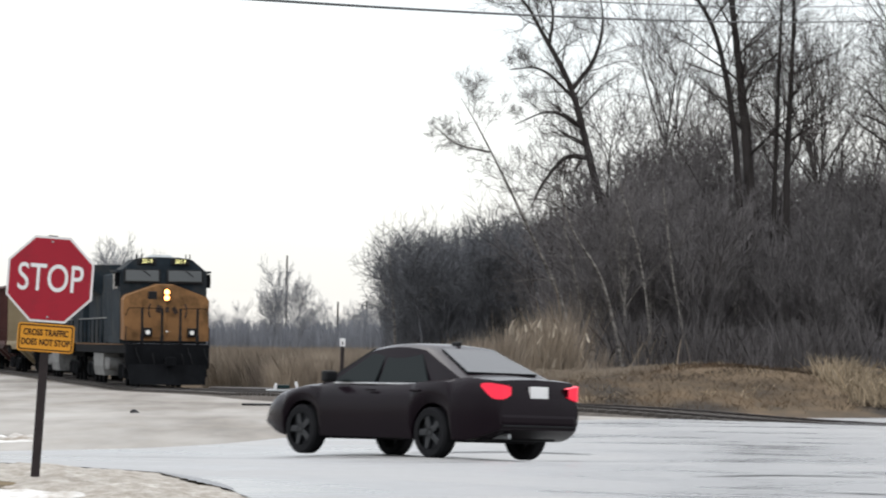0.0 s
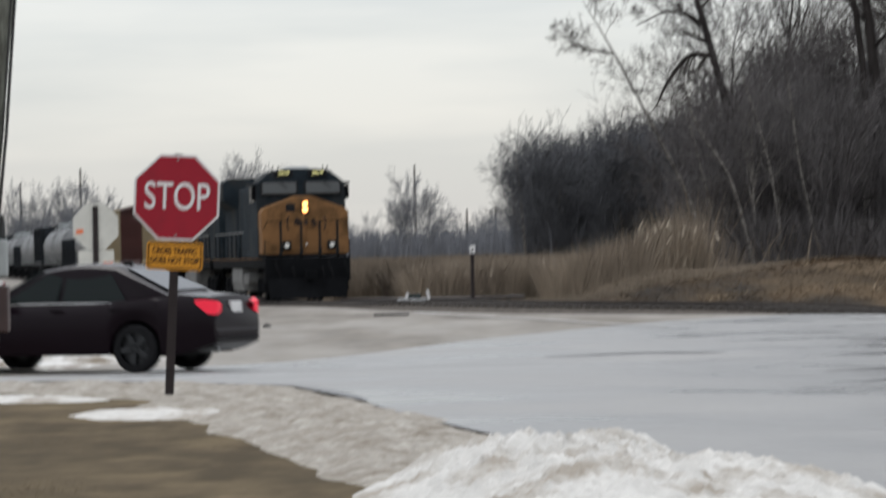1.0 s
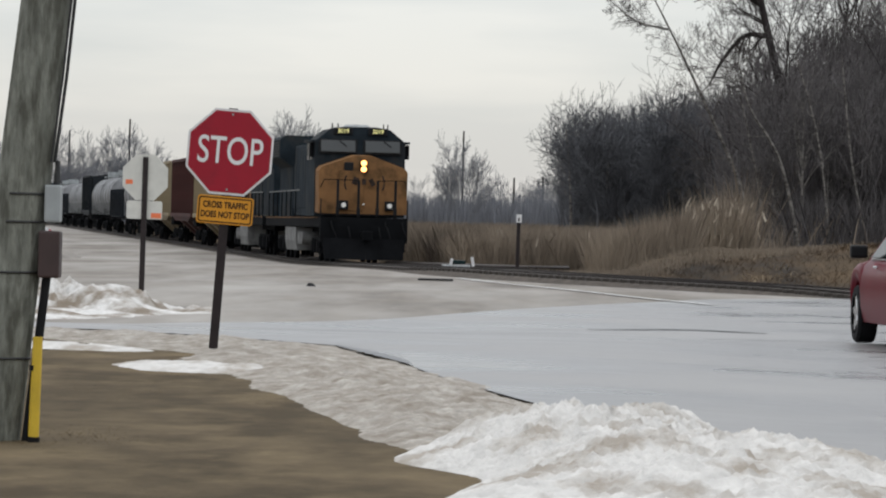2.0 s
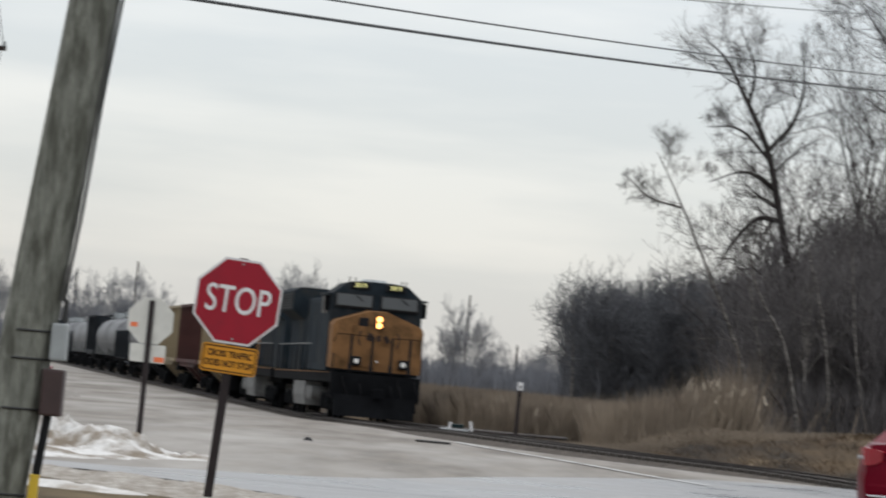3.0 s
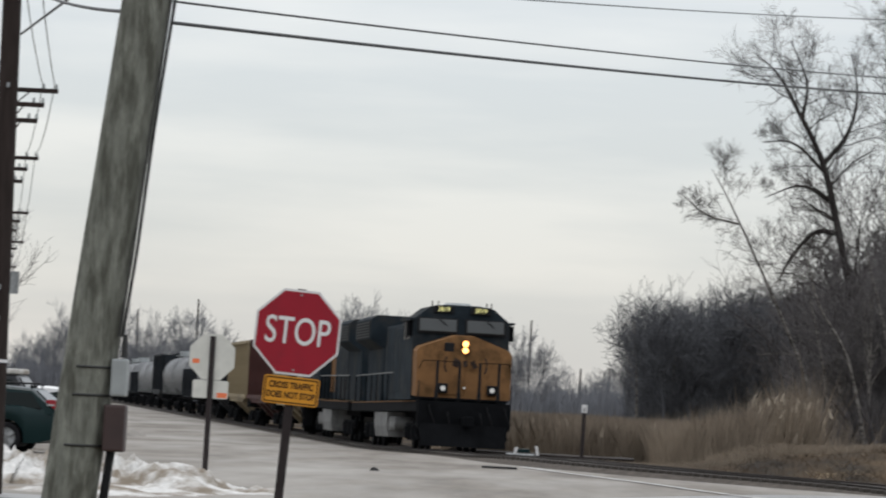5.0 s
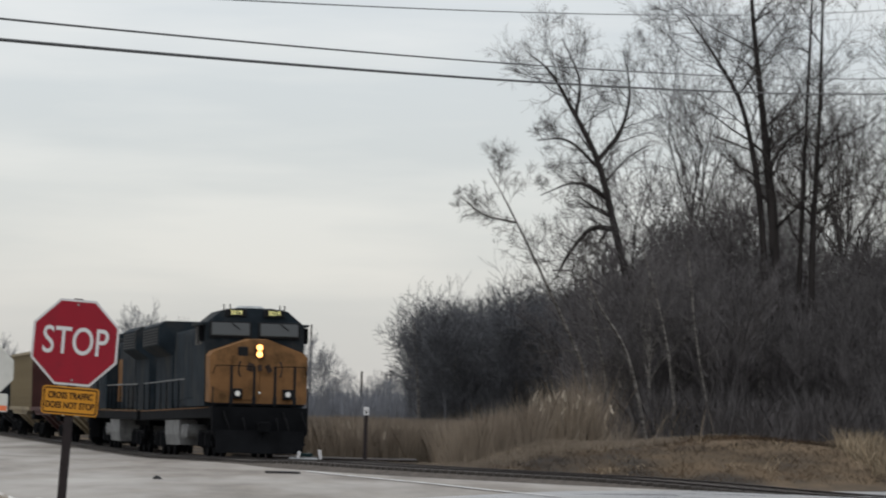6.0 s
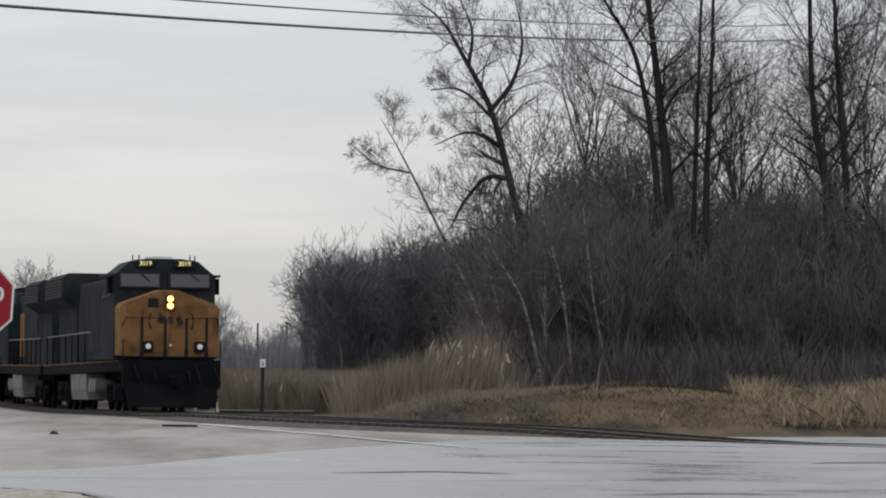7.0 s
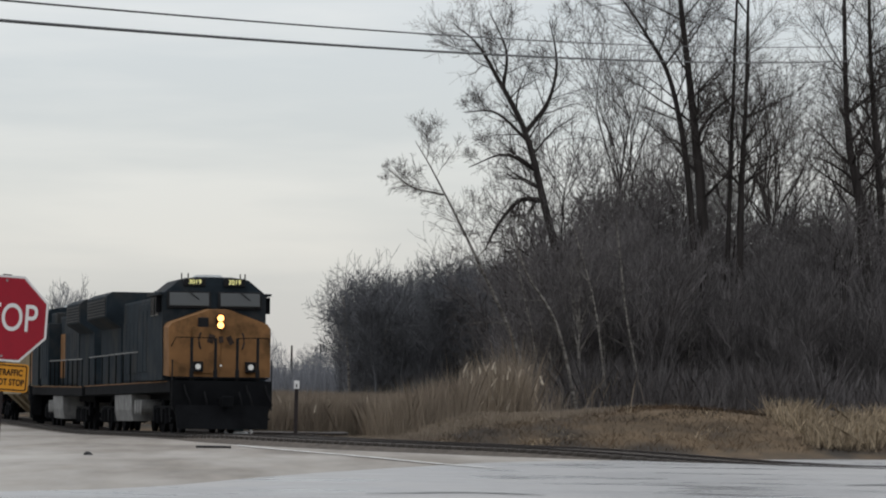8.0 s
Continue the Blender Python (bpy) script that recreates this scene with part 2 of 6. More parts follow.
# ---- mesh helpers ----
def put(name, bm, material, parent=None, label="", smooth=False):
    me = bpy.data.meshes.new(name)
    bm.to_mesh(me)
    bm.free()
    me.materials.append(material)
    if smooth:
        me.polygons.foreach_set("use_smooth", [True] * len(me.polygons))
        me.set_sharp_from_angle(angle=radians(38))
    ob = new(name, me)
    if parent is not None:
        ob.parent = parent
    if label:
        ob["label"] = label
    return ob


def part(name, bm, material, parent, label="", smooth=False):
    return put(name, bm, material, parent, label, smooth)


def thing(name, m, label, category, group="", kind=""):
    ob = new(name)
    ob.matrix_world = m
    return tagged(ob, label, category, group, kind)


def raw(name, verts, faces, material, parent=None, smooth=False):
    me = bpy.data.meshes.new(name)
    me.from_pydata([tuple(v) for v in verts], [], [tuple(f) for f in faces])
    me.materials.append(material)
    if smooth:
        me.polygons.foreach_set("use_smooth", [True] * len(me.polygons))
    ob = new(name, me)
    if parent is not None:
        ob.parent = parent
    return ob


def fast_mesh(name, verts, faces, material):
    """A mesh from arrays of points and of equal-sized faces."""
    me = bpy.data.meshes.new(name)
    n, k = faces.shape
    me.vertices.add(len(verts))
    me.vertices.foreach_set("co", np.ascontiguousarray(verts, dtype=np.float32).ravel())
    me.loops.add(n * k)
    me.loops.foreach_set("vertex_index", np.ascontiguousarray(faces, dtype=np.int32).ravel())
    me.polygons.add(n)
    me.polygons.foreach_set("loop_start", np.arange(0, n * k, k, dtype=np.int32))
    me.update(calc_edges=True)
    me.materials.append(material)
    return me


def box(bm, c, s, bevel=0.0, m=None):
    r = bmesh.ops.create_cube(bm, size=1)
    vs = r["verts"]
    bmesh.ops.scale(bm, vec=s, verts=vs)
    if bevel:
        es = list({e for v in vs for e in v.link_edges})
        g = bmesh.ops.bevel(bm, geom=es, offset=bevel, segments=2, affect="EDGES", profile=0.6)
        vs = list({v for f in g["faces"] for v in f.verts} | {v for v in vs if v.is_valid})
    if m is not None:
        bmesh.ops.transform(bm, matrix=m, verts=vs)
    bmesh.ops.translate(bm, vec=c, verts=vs)
    return bm


def rod(bm, a, b, r0, r1=None, n=10):
    a, b = Vector(a), Vector(b)
    d = b - a
    r = bmesh.ops.create_cone(bm, cap_ends=True, segments=n, radius1=r0, radius2=r0 if r1 is None else r1, depth=d.length)
    m = Matrix.Translation((a + b) / 2) @ d.to_track_quat("Z", "Y").to_matrix().to_4x4()
    bmesh.ops.transform(bm, matrix=m, verts=r["verts"])
    return bm


def tube(bm, pts, r, n=6):
    """One continuous round tube along a line."""
    pts = [Vector(p) for p in pts]
    rings = []
    for i, p in enumerate(pts):
        d = (pts[min(i + 1, len(pts) - 1)] - pts[max(i - 1, 0)]).normalized()
        q = d.to_track_quat("Z", "Y")
        rings.append([bm.verts.new(p + q @ Vector((r * math.cos(2 * math.pi * k / n), r * math.sin(2 * math.pi * k / n), 0))) for k in range(n)])
    for a, b in zip(rings[:-1], rings[1:]):
        for k in range(n):
            kk = (k + 1) % n
            bm.faces.new((a[k], a[kk], b[kk], b[k]))
    bm.faces.new(list(reversed(rings[0])))
    bm.faces.new(rings[-1])
    return bm


def repeat(first, places):
    """Copies of one piece at further places, sharing its mesh."""
    for p in places:
        ob = first.copy()
        scene.collection.objects.link(ob)
        ob.location = p


def plate(bm, outline, thick, axis="y", at=0.0):
    """A flat plate from an outline of two coordinates, with thickness along an axis."""
    def place(p, d):
        return {"x": (at + d, p[0], p[1]), "y": (p[0], at + d, p[1]), "z": (p[0], p[1], at + d)}[axis]
    a = [bm.verts.new(place(p, 0)) for p in outline]
    b = [bm.verts.new(place(p, thick)) for p in outline]
    bm.faces.new(a)
    bm.faces.new(list(reversed(b)))
    for i in range(len(a)):
        j = (i + 1) % len(a)
        bm.faces.new((a[j], a[i], b[i], b[j]))
    bmesh.ops.recalc_face_normals(bm, faces=bm.faces[:])
    return bm


def letters(text, size, material, parent, m, squeeze=1.0, name="lettering", thick=0.002, bold=0.0):
    cu = bpy.data.curves.new(name, "FONT")
    cu.body, cu.size, cu.align_x, cu.align_y, cu.extrude, cu.offset = text, size, "CENTER", "CENTER", thick, bold
    tmp = new("tmp", cu)
    me = bpy.data.meshes.new_from_object(tmp.evaluated_get(bpy.context.evaluated_depsgraph_get()))
    bpy.data.objects.remove(tmp)
    me.transform(m @ Matrix.Diagonal((squeeze, 1, 1, 1)))
    me.materials.clear()
    me.materials.append(material)
    ob = new(name, me)
    ob.parent = parent
    return ob


B = bmesh.new


def smooth01(a, b, x):
    u = np.clip((x - a) / (b - a), 0, 1)
    return u * u * (3 - 2 * u)


# ---- the lie of the land ----
def track_x(y):
    u = 119 - y
    shift = 0.17 * (1 - float(smooth01(117, 138, y)))
    return shift - 2.4 + 0.2 * u + 0.0058 * u * u if u > 0 else shift - 2.4 + 0.15 * u - 0.4 * (1 - math.exp(u / 8))


def rail_z(y):
    return 0.16 - 0.22 * float(smooth01(116, 150, y)) - 0.085 * (1 - float(smooth01(84, 92, y))) + 0.09 * float(smooth01(87, 95, y)) * (1 - float(smooth01(112, 120, y)))


def land(x, y):
    """Height of the ground."""
    even = np.clip((y - 40) / 15, 0, 1)          # an even fall on the near corner, a later and rounder one across the road
    late = smooth01(44.5, 55, y)
    z = 0.36 - 0.31 * (even + (late - even) * smooth01(0.5, 3.5, x)) - 0.07 * smooth01(0.5, 3.5, x) * (1 - smooth01(50, 60, y))
    z = z - 0.06 * smooth01(75, 110, y) - 0.2 * smooth01(116, 150, y)
    z = z - 0.04 * smooth01(46, 53, y) * (1 - smooth01(57, 68, y)) * (1 - 1.6 * smooth01(-1.6, 0.6, x))
    side = x - (-2.4 - 0.25 * (y - 119))
    z = z + 1.15 * smooth01(3.4, 9, side) * smooth01(99, 115, y + 0.12 * x) * (0.85 + 0.15 * np.sin(x * 0.7)) * smooth01(1.5, 6, x) * (1 - smooth01(121, 130, y) * (1 - smooth01(8, 13, x)))
    z = z + 0.25 * smooth01(140, 175, y) * smooth01(8, 13, x)
    return z


def hills(xs, ys):
    out = np.empty((len(ys), len(xs)))
    for j, y in enumerate(ys):
        out[j] = land(np.asarray(xs), float(y))
    return out


def sheet(name, xs, ys, material, lift=0.0, label="", category="", rough=0.0):
    z = hills(xs, ys) + lift
    verts = [(x, y, z[j, i] + (rough * noise.noise((x * 0.8, y * 0.5, 3)) if rough else 0)) for j, y in enumerate(ys) for i, x in enumerate(xs)]
    w = len(xs)
    faces = [(j * w + i, j * w + i + 1, j * w + w + i + 1, j * w + w + i) for j in range(len(ys) - 1) for i in range(w - 1)]
    return tagged(raw(name, verts, faces, material, smooth=True), label, category, kind="structure")


def curve(points, n):
    """A smooth line of n points through the given ones."""
    p = np.array(points, float)
    p = np.vstack([2 * p[0] - p[1], p, 2 * p[-1] - p[-2]])
    out = []
    k = len(points) - 1
    for i in range(n):
        s = i / (n - 1) * k
        a = min(int(s), k - 1)
        u = s - a
        q = p[a:a + 4]
        out.append(0.5 * (2 * q[1] + (q[2] - q[0]) * u + (2 * q[0] - 5 * q[1] + 4 * q[2] - q[3]) * u * u + (3 * q[1] - q[0] - 3 * q[2] + q[3]) * u ** 3))
    return np.array(out)


def loft(name, near, far, n, m, material, lift, label, category):
    a, b = curve(near, n), curve(far, n)
    verts, faces = [], []
    for j in range(m + 1):
        for i in range(n):
            q = a[i] + (b[i] - a[i]) * j / m
            verts.append((q[0], q[1], float(land(q[0], q[1])) + lift))
    for j in range(m):
        for i in range(n - 1):
            faces.append((j * n + i, j * n + i + 1, (j + 1) * n + i + 1, (j + 1) * n + i))
    return tagged(raw(name, verts, faces, material, smooth=True), label, category, kind="structure")


ROAD_NEAR = [(-60, 41), (-30, 41), (-12, 41.5), (-5.2, 42.4), (-3.5, 40), (-2.4, 38.6), (-1.4, 36.6), (-0.7, 31.6), (-0.2, 28.6), (0.3, 26), (1.3, 22), (1.8, 17), (2.0, 6), (2.2, -40)]
ROAD_FAR = [(-60, 54), (-30, 54), (-14, 54), (-6.5, 54.6), (-4.5, 56.8), (-2.2, 60.5), (0.4, 70.5), (2.5, 78), (4.6, 84.5), (8.4, 90.5), (11.8, 94), (14.3, 95.8), (26, 98), (60, 70)]


def build_ground():
    xs = np.concatenate([np.linspace(-2500, -120, 14), np.linspace(-100, -20, 22), np.linspace(-18, 34, 70), np.linspace(37, 120, 22), np.linspace(140, 2500, 14)])
    ys = np.concatenate([np.linspace(-400, -10, 8), np.linspace(0, 95, 60), np.linspace(96, 185, 90), np.linspace(190, 700, 30), np.linspace(760, 3500, 12)])
    sheet("ground", xs, ys, FIELD, -0.03, "brown winter field of flattened dry grass", "ground")
    loft("lawn", [(x, -40) for x in (-60, -30, -12, -6, -4, -3, -2, -1.5, -1, -0.5, 0, 0.5, 1, 2.2)], ROAD_NEAR, 120, 90, LAWN, 0.0, "dormant brown lawn beside the road", "lawn")
    loft("road", ROAD_NEAR, ROAD_FAR, 160, 70, ASPHALT, 0.015, "wet grey asphalt road stained with salt", "road")
    edge = [(track_x(y) - 1.7, y) for y in (420, 330, 270, 220, 185, 160, 140, 125, 112, 96)]
    loft("gravel_lot", ROAD_FAR[:10], edge, 140, 90, LOT, 0.012, "pale salt-stained gravel lot between road and track", "lot")
    line = curve([(-1.6, 106), (-0.4, 99), (1.3, 90), (2.6, 82), (3.8, 76.5)], 40)
    vs, fs = [], []
    for i, q in enumerate(line):
        for s in (-0.10, 0.10):
            x = q[0] + s + 0.03 * math.sin(i * 2.1)
            vs.append((x, q[1], float(land(x, q[1])) + 0.034))
        if i:
            fs.append((2 * i - 2, 2 * i - 1, 2 * i + 1, 2 * i))
    tagged(raw("road_marking", vs, fs, PAINT_LINE), "worn white line on the lot's edge", "road marking", kind="structure")
    # broken dark seam at the road's edge
    line = curve([(-1.75, 37.5), (-1.45, 36.2), (-1.1, 34.4), (-0.88, 33.0)], 24)
    vs, fs = [], []
    for i, q in enumerate(line):
        wd = 0.02 + 0.06 * math.sin(math.pi * i / 23) + 0.02 * math.sin(i * 3.3)
        for s in (-wd, wd):
            vs.append((q[0] + s, q[1], float(land(q[0], q[1])) + 0.03))
        if i:
            fs.append((2 * i - 2, 2 * i - 1, 2 * i + 1, 2 * i))
    for pts, wd in (([(3.6, 40.5), (4.6, 41.3), (5.6, 41.2)], 0.035), ([(5.6, 38.2), (6.3, 38.0), (6.9, 38.6)], 0.05), ([(2.2, 47.5), (3.3, 48.6), (4.2, 48.4)], 0.05), ([(4.3, 36.6), (5.0, 36.2), (5.6, 36.5)], 0.03), ([(1.0, 56), (2.4, 57.5), (3.6, 57)], 0.06), ([(7.2, 51), (8.4, 52), (9.6, 51.5)], 0.09), ([(9.2, 66), (10.4, 67), (12, 66.4)], 0.10), ([(-3.5, 47.5), (-1.5, 49), (0.8, 50.5)], 0.03)):
        c = curve(pts, 16)
        v2, f2 = [], []
        for i, q in enumerate(c):
            k = wd * (0.3 + math.sin(math.pi * (i + 0.5) / 16)) * (1 + 0.6 * noise.noise((q[0] * 3, q[1] * 3, 1)))
            for s in (-k, k):
                v2.append((q[0], q[1] + 3 * s, float(land(q[0], q[1])) + 0.024))
            if i:
                f2.append((2 * i - 2, 2 * i - 1, 2 * i + 1, 2 * i))
        tagged(raw("road_crack", v2, f2, TAR), "dark wet crack in the asphalt", "road crack", kind="structure")
    tagged(raw("road_seam", vs, fs, TAR), "dark wet broken edge of the asphalt", "road edge", kind="structure")


def snow(name, path, n, m, material, label, seed, lumps=1.0, grain=1.0):
    """A lumpy bank along a path of (x, y, half width, height)."""
    c = curve([p[:2] for p in path], n)
    wh = curve([p[2:] for p in path], n)
    verts, faces = [], []
    for i in range(n):
        t = c[min(i + 1, n - 1)] - c[max(i - 1, 0)]
        t = t / np.linalg.norm(t)
        end = min(1, 5 * i / n, 5 * (n - 1 - i) / n)
        for j in range(m + 1):
            v = 2 * j / m - 1
            wob = 1 + 0.35 * noise.noise((c[i][0] * 0.9, c[i][1] * 0.5, seed + (3 if v > 0 else 7)))
            q = c[i] + np.array((t[1], -t[0])) * v * wh[i][0] * wob
            h = (1 - v * v) ** 0.8 * end ** 0.5
            k = 0.55 + 0.75 * noise.noise((q[0] * 1.5 * grain, q[1] * 0.8 * grain, seed)) * lumps + 0.35 * noise.noise((q[0] * 5 * grain, q[1] * 4 * grain, seed)) * lumps + 0.2 * lumps * noise.noise((q[0] * 11, q[1] * 7, seed)) + 0.14 * noise.noise((q[0] * 26, q[1] * 15, seed))
            verts.append((q[0], q[1], float(land(q[0], q[1])) - 0.05 + (wh[i][1] * max(k, 0.05) + 0.06) * h))
    for i in range(n - 1):
        for j in range(m):
            faces.append((i * (m + 1) + j, i * (m + 1) + j + 1, (i + 1) * (m + 1) + j + 1, (i + 1) * (m + 1) + j))
    return tagged(raw(name, verts, faces, material, smooth=True), label, "snow", kind="structure")


def build_snow():
    snow("snowbank", [(-6.6, 40.8, 1.4, 0.10), (-4.6, 39.4, 1.5, 0.11), (-3.4, 38.0, 1.5, 0.07), (-2.45, 36.2, 1.3, 0.08), (-1.6, 32.4, 1.05, 0.10), (-1.2, 29.5, 1.0, 0.12), (-0.7, 26.8, 1.0, 0.13), (-0.2, 23.8, 1.0, 0.14), (0.1, 21, 0.9, 0.14), (0.15, 18.5, 0.6, 0.1)], 240, 48, SNOW_DIRTY, "thin dirty melting snow along the lawn's edge", 11, 0.6, 1.5)
    snow("snow_heap", [(0.25, 23.4, 0.6, 0.10), (0.42, 22.1, 1.05, 0.36), (0.6, 20.6, 1.3, 0.42), (0.78, 19, 1.35, 0.36), (0.9, 17.5, 1.3, 0.30), (1.0, 16, 1.2, 0.2), (1.1, 14.5, 0.8, 0.1)], 220, 90, SNOW_HEAP, "ploughed heap of old grainy snow beside the road", 23, 0.38, 1.1)
    snow("snowbank", [(-17.5, 58, 2.0, 0.3), (-13.5, 60, 2.6, 0.62), (-10.4, 62.5, 2.8, 0.66), (-8.6, 62.6, 2.6, 0.5), (-7.2, 62.5, 2.4, 0.52), (-6.9, 64, 1.8, 0.2), (-6.7, 66, 1.2, 0.08)], 220, 54, SNOW, "long ploughed snowbank streaked with dirt", 37, 1.2, 0.8)
    snow("snow_patch", [(-8.2, 56.2, 1.0, 0.06), (-7.4, 57.5, 1.5, 0.10), (-6.5, 60.5, 1.5, 0.09), (-6.2, 63, 1.0, 0.05)], 70, 24, SNOW, "thin white snow patch at a sign's foot", 51)
    snow("snow_patch", [(-3.3, 32.4, 0.25, 0.02), (-2.8, 31.7, 0.6, 0.04), (-2.3, 31.2, 0.85, 0.06), (-1.8, 31.0, 0.6, 0.04)], 80, 26, SNOW_HEAP, "thin white snow patch on the lawn", 63)
    snow("snow_patch", [(-5.0, 36.0, 0.3, 0.02), (-4.4, 35.6, 0.7, 0.04), (-3.7, 35.2, 0.7, 0.04), (-3.1, 35.0, 0.3, 0.02)], 80, 22, SNOW_HEAP, "narrow white snow patch on the lawn", 69)
    snow("gravel_pile", [(-17.0, 136, 0.4, 0.2), (-16.8, 140, 0.7, 0.3), (-16.8, 146, 0.7, 0.25), (-17.0, 150, 0.4, 0.1)], 50, 18, LOT, "low pile of grey gravel beside the lot", 83)


build_ground()
build_snow()


# ---- railway track ----
def track_point(s):
    """Place on the track s metres behind the point at y = 119, by arc length."""
    return TRACK_TABLE(s)


def make_track_table():
    ys = np.linspace(60, 640, 2901)
    xs = np.array([track_x(y) for y in ys])
    d = np.concatenate([[0], np.cumsum(np.hypot(np.diff(xs), np.diff(ys)))])
    d -= np.interp(119, ys, d)

    def at(s):
        y = float(np.interp(s, d, ys))
        return Vector((float(np.interp(s, d, xs)), y, rail_z(y)))
    return at


TRACK_TABLE = make_track_table()


def ribbon(name, s0, s1, step, profile, material, parent=None):
    """A profile of (offset to the side, height over the rail head) drawn along the track."""
    verts, faces = [], []
    ss = np.arange(s0, s1, step)
    w = len(profile)
    for i, s in enumerate(ss):
        p, q = track_point(s), track_point(s + 0.5)
        t = (q - p).normalized()
        side = Vector((t.y, -t.x, 0))
        for o, h in profile:
            verts.append(tuple(p + side * o + Vector((0, 0, h))))
        if i:
            for k in range(w):
                kk = (k + 1) % w
                faces.append(((i - 1) * w + k, (i - 1) * w + kk, i * w + kk, i * w + k))
    return raw(name, verts, faces, material, parent)


def build_track():
    tr = thing("railway_track", Matrix.Identity(4), "rusty rails on dark ties and grey ballast", "railway track", kind="structure")
    ribbon("ballast", -46, 420, 1.0, [(-2.5, -0.36), (-1.55, -0.13), (1.55, -0.13), (2.7, -0.40)], BALLAST, tr)
    for o in (-0.7525, 0.7525):
        ribbon("rail", -46, 420, 1.0, [(o - 0.07, -0.16), (o - 0.07, -0.14), (o - 0.012, -0.12), (o - 0.012, -0.04), (o - 0.036, -0.03), (o - 0.036, 0), (o + 0.036, 0), (o + 0.036, -0.03), (o + 0.012, -0.04), (o + 0.012, -0.12), (o + 0.07, -0.14), (o + 0.07, -0.16)], RAIL, tr)
    bm = B()
    box(bm, (0, 0, 0), (2.6, 0.23, 0.17), 0.015)
    first = part("tie", bm, TIE, tr)
    i = 0
    for s in np.arange(-36, 60, 0.53):
        p, q = track_point(s), track_point(s + 0.3)
        ob = first if i == 0 else first.copy()
        if i:
            scene.collection.objects.link(ob)
        ob.matrix_basis = Matrix.Translation(p + Vector((0, 0, -0.13))) @ pose(0, 0, 0, 0, 0, math.degrees(math.atan2(q.y - p.y, q.x - p.x)) - 90 + random.uniform(-1, 1))
        i += 1
    # a siding that leaves the line by the field
    sd = thing("siding_track", Matrix.Identity(4), "low dark siding rails half hidden by dead grass", "railway track", kind="structure")
    c = curve([(-4.6, 138), (-1.8, 130), (0.2, 127), (1.6, 129), (1.2, 133)], 30)
    for o in (0.0, 0.9):
        bm = B()
        for a, b in zip(c[:-1], c[1:]):
            za, zb = float(land(*a)) + 0.16, float(land(*b)) + 0.16
            rod(bm, (a[0], a[1] + o, za), (b[0], b[1] + o, zb), 0.07, n=6)
        part("rail", bm, RAIL, sd)


build_track()


# ---- signs and posts ----
def octagon(r):
    return [(r / math.cos(math.pi / 8) * math.cos(math.pi / 8 + k * math.pi / 4), r / math.cos(math.pi / 8) * math.sin(math.pi / 8 + k * math.pi / 4)) for k in range(8)]


def rounded(w, h, r, n=5):
    out = []
    for cx, cy, a0 in ((w / 2 - r, h / 2 - r, 0), (-w / 2 + r, h / 2 - r, 90), (-w / 2 + r, -h / 2 + r, 180), (w / 2 - r, -h / 2 + r, 270)):
        out += [(cx + r * math.cos(radians(a0 + 90 * k / n)), cy + r * math.sin(radians(a0 + 90 * k / n))) for k in range(n + 1)]
    return out


def u_post(bm, height, w=0.075):
    plate(bm, [(-w / 2, -0.01), (-w / 2, 0.03), (-w / 2 + 0.008, 0.03), (-w / 2 + 0.012, 0.0), (w / 2 - 0.012, 0.0), (w / 2 - 0.008, 0.03), (w / 2, 0.03), (w / 2, -0.01)], height, "z", 0)


FACE = Matrix(((1, 0, 0, 0), (0, 0, -1, 0), (0, 1, 0, 0), (0, 0, 0, 1)))   # lettering turned upright, facing -y


def stop_sign(m, label, size=0.762, post=2.2, centre=1.81, plaque=1.29):
    s = thing("stop_sign", m, label, "stop sign")
    bm = B()
    u_post(bm, post, 0.08)
    part("post", bm, SIGN_POST, s, "dark brown steel channel post")
    bm = B()
    plate(bm, [(x, z + centre) for x, z in octagon(size / 2)], 0.004, "y", -0.022)
    face = part("sign_face", bm, SIGN_WHITE, s, "white-bordered octagonal panel")
    bm = B()
    plate(bm, [(x, z + centre) for x, z in octagon(size / 2 - 0.02)], 0.003, "y", -0.0265)
    part("red_field", bm, SIGN_RED, face, "faded red field")
    letters("STOP", 0.345, SIGN_WHITE, face, Matrix.Translation((0, -0.029, centre)) @ FACE, 0.71, "lettering", 0.0015, 0.002)
    for z in (centre + 0.335, centre - 0.335):
        bm = B()
        rod(bm, (0, -0.034, z), (0, 0, z), 0.011, n=8)
        part("bolt", bm, STEEL, face)
    bm = B()
    plate(bm, [(x, z + plaque) for x, z in rounded(0.50, 0.25, 0.03)], 0.004, "y", -0.022)
    plq = part("plaque", bm, SIGN_YELLOW, s, "amber warning plaque with black lettering")
    for w, h in ((0.475, 0.225),):
        bm = B()
        o, i = rounded(w, h, 0.022), rounded(w - 0.022, h - 0.022, 0.014)
        a = [bm.verts.new((x, -0.0245, z + plaque)) for x, z in o]
        b = [bm.verts.new((x, -0.0245, z + plaque)) for x, z in i]
        for k in range(len(a)):
            kk = (k + 1) % len(a)
            bm.faces.new((a[k], a[kk], b[kk], b[k]))
        part("border", bm, BLACK, plq)
    for text, z in (("CROSS TRAFFIC", 0.043), ("DOES NOT STOP", -0.043)):
        letters(text, 0.078, BLACK, plq, Matrix.Translation((0, -0.025, plaque + z)) @ FACE, 0.72, "lettering", 0.001, 0.002)
    return s


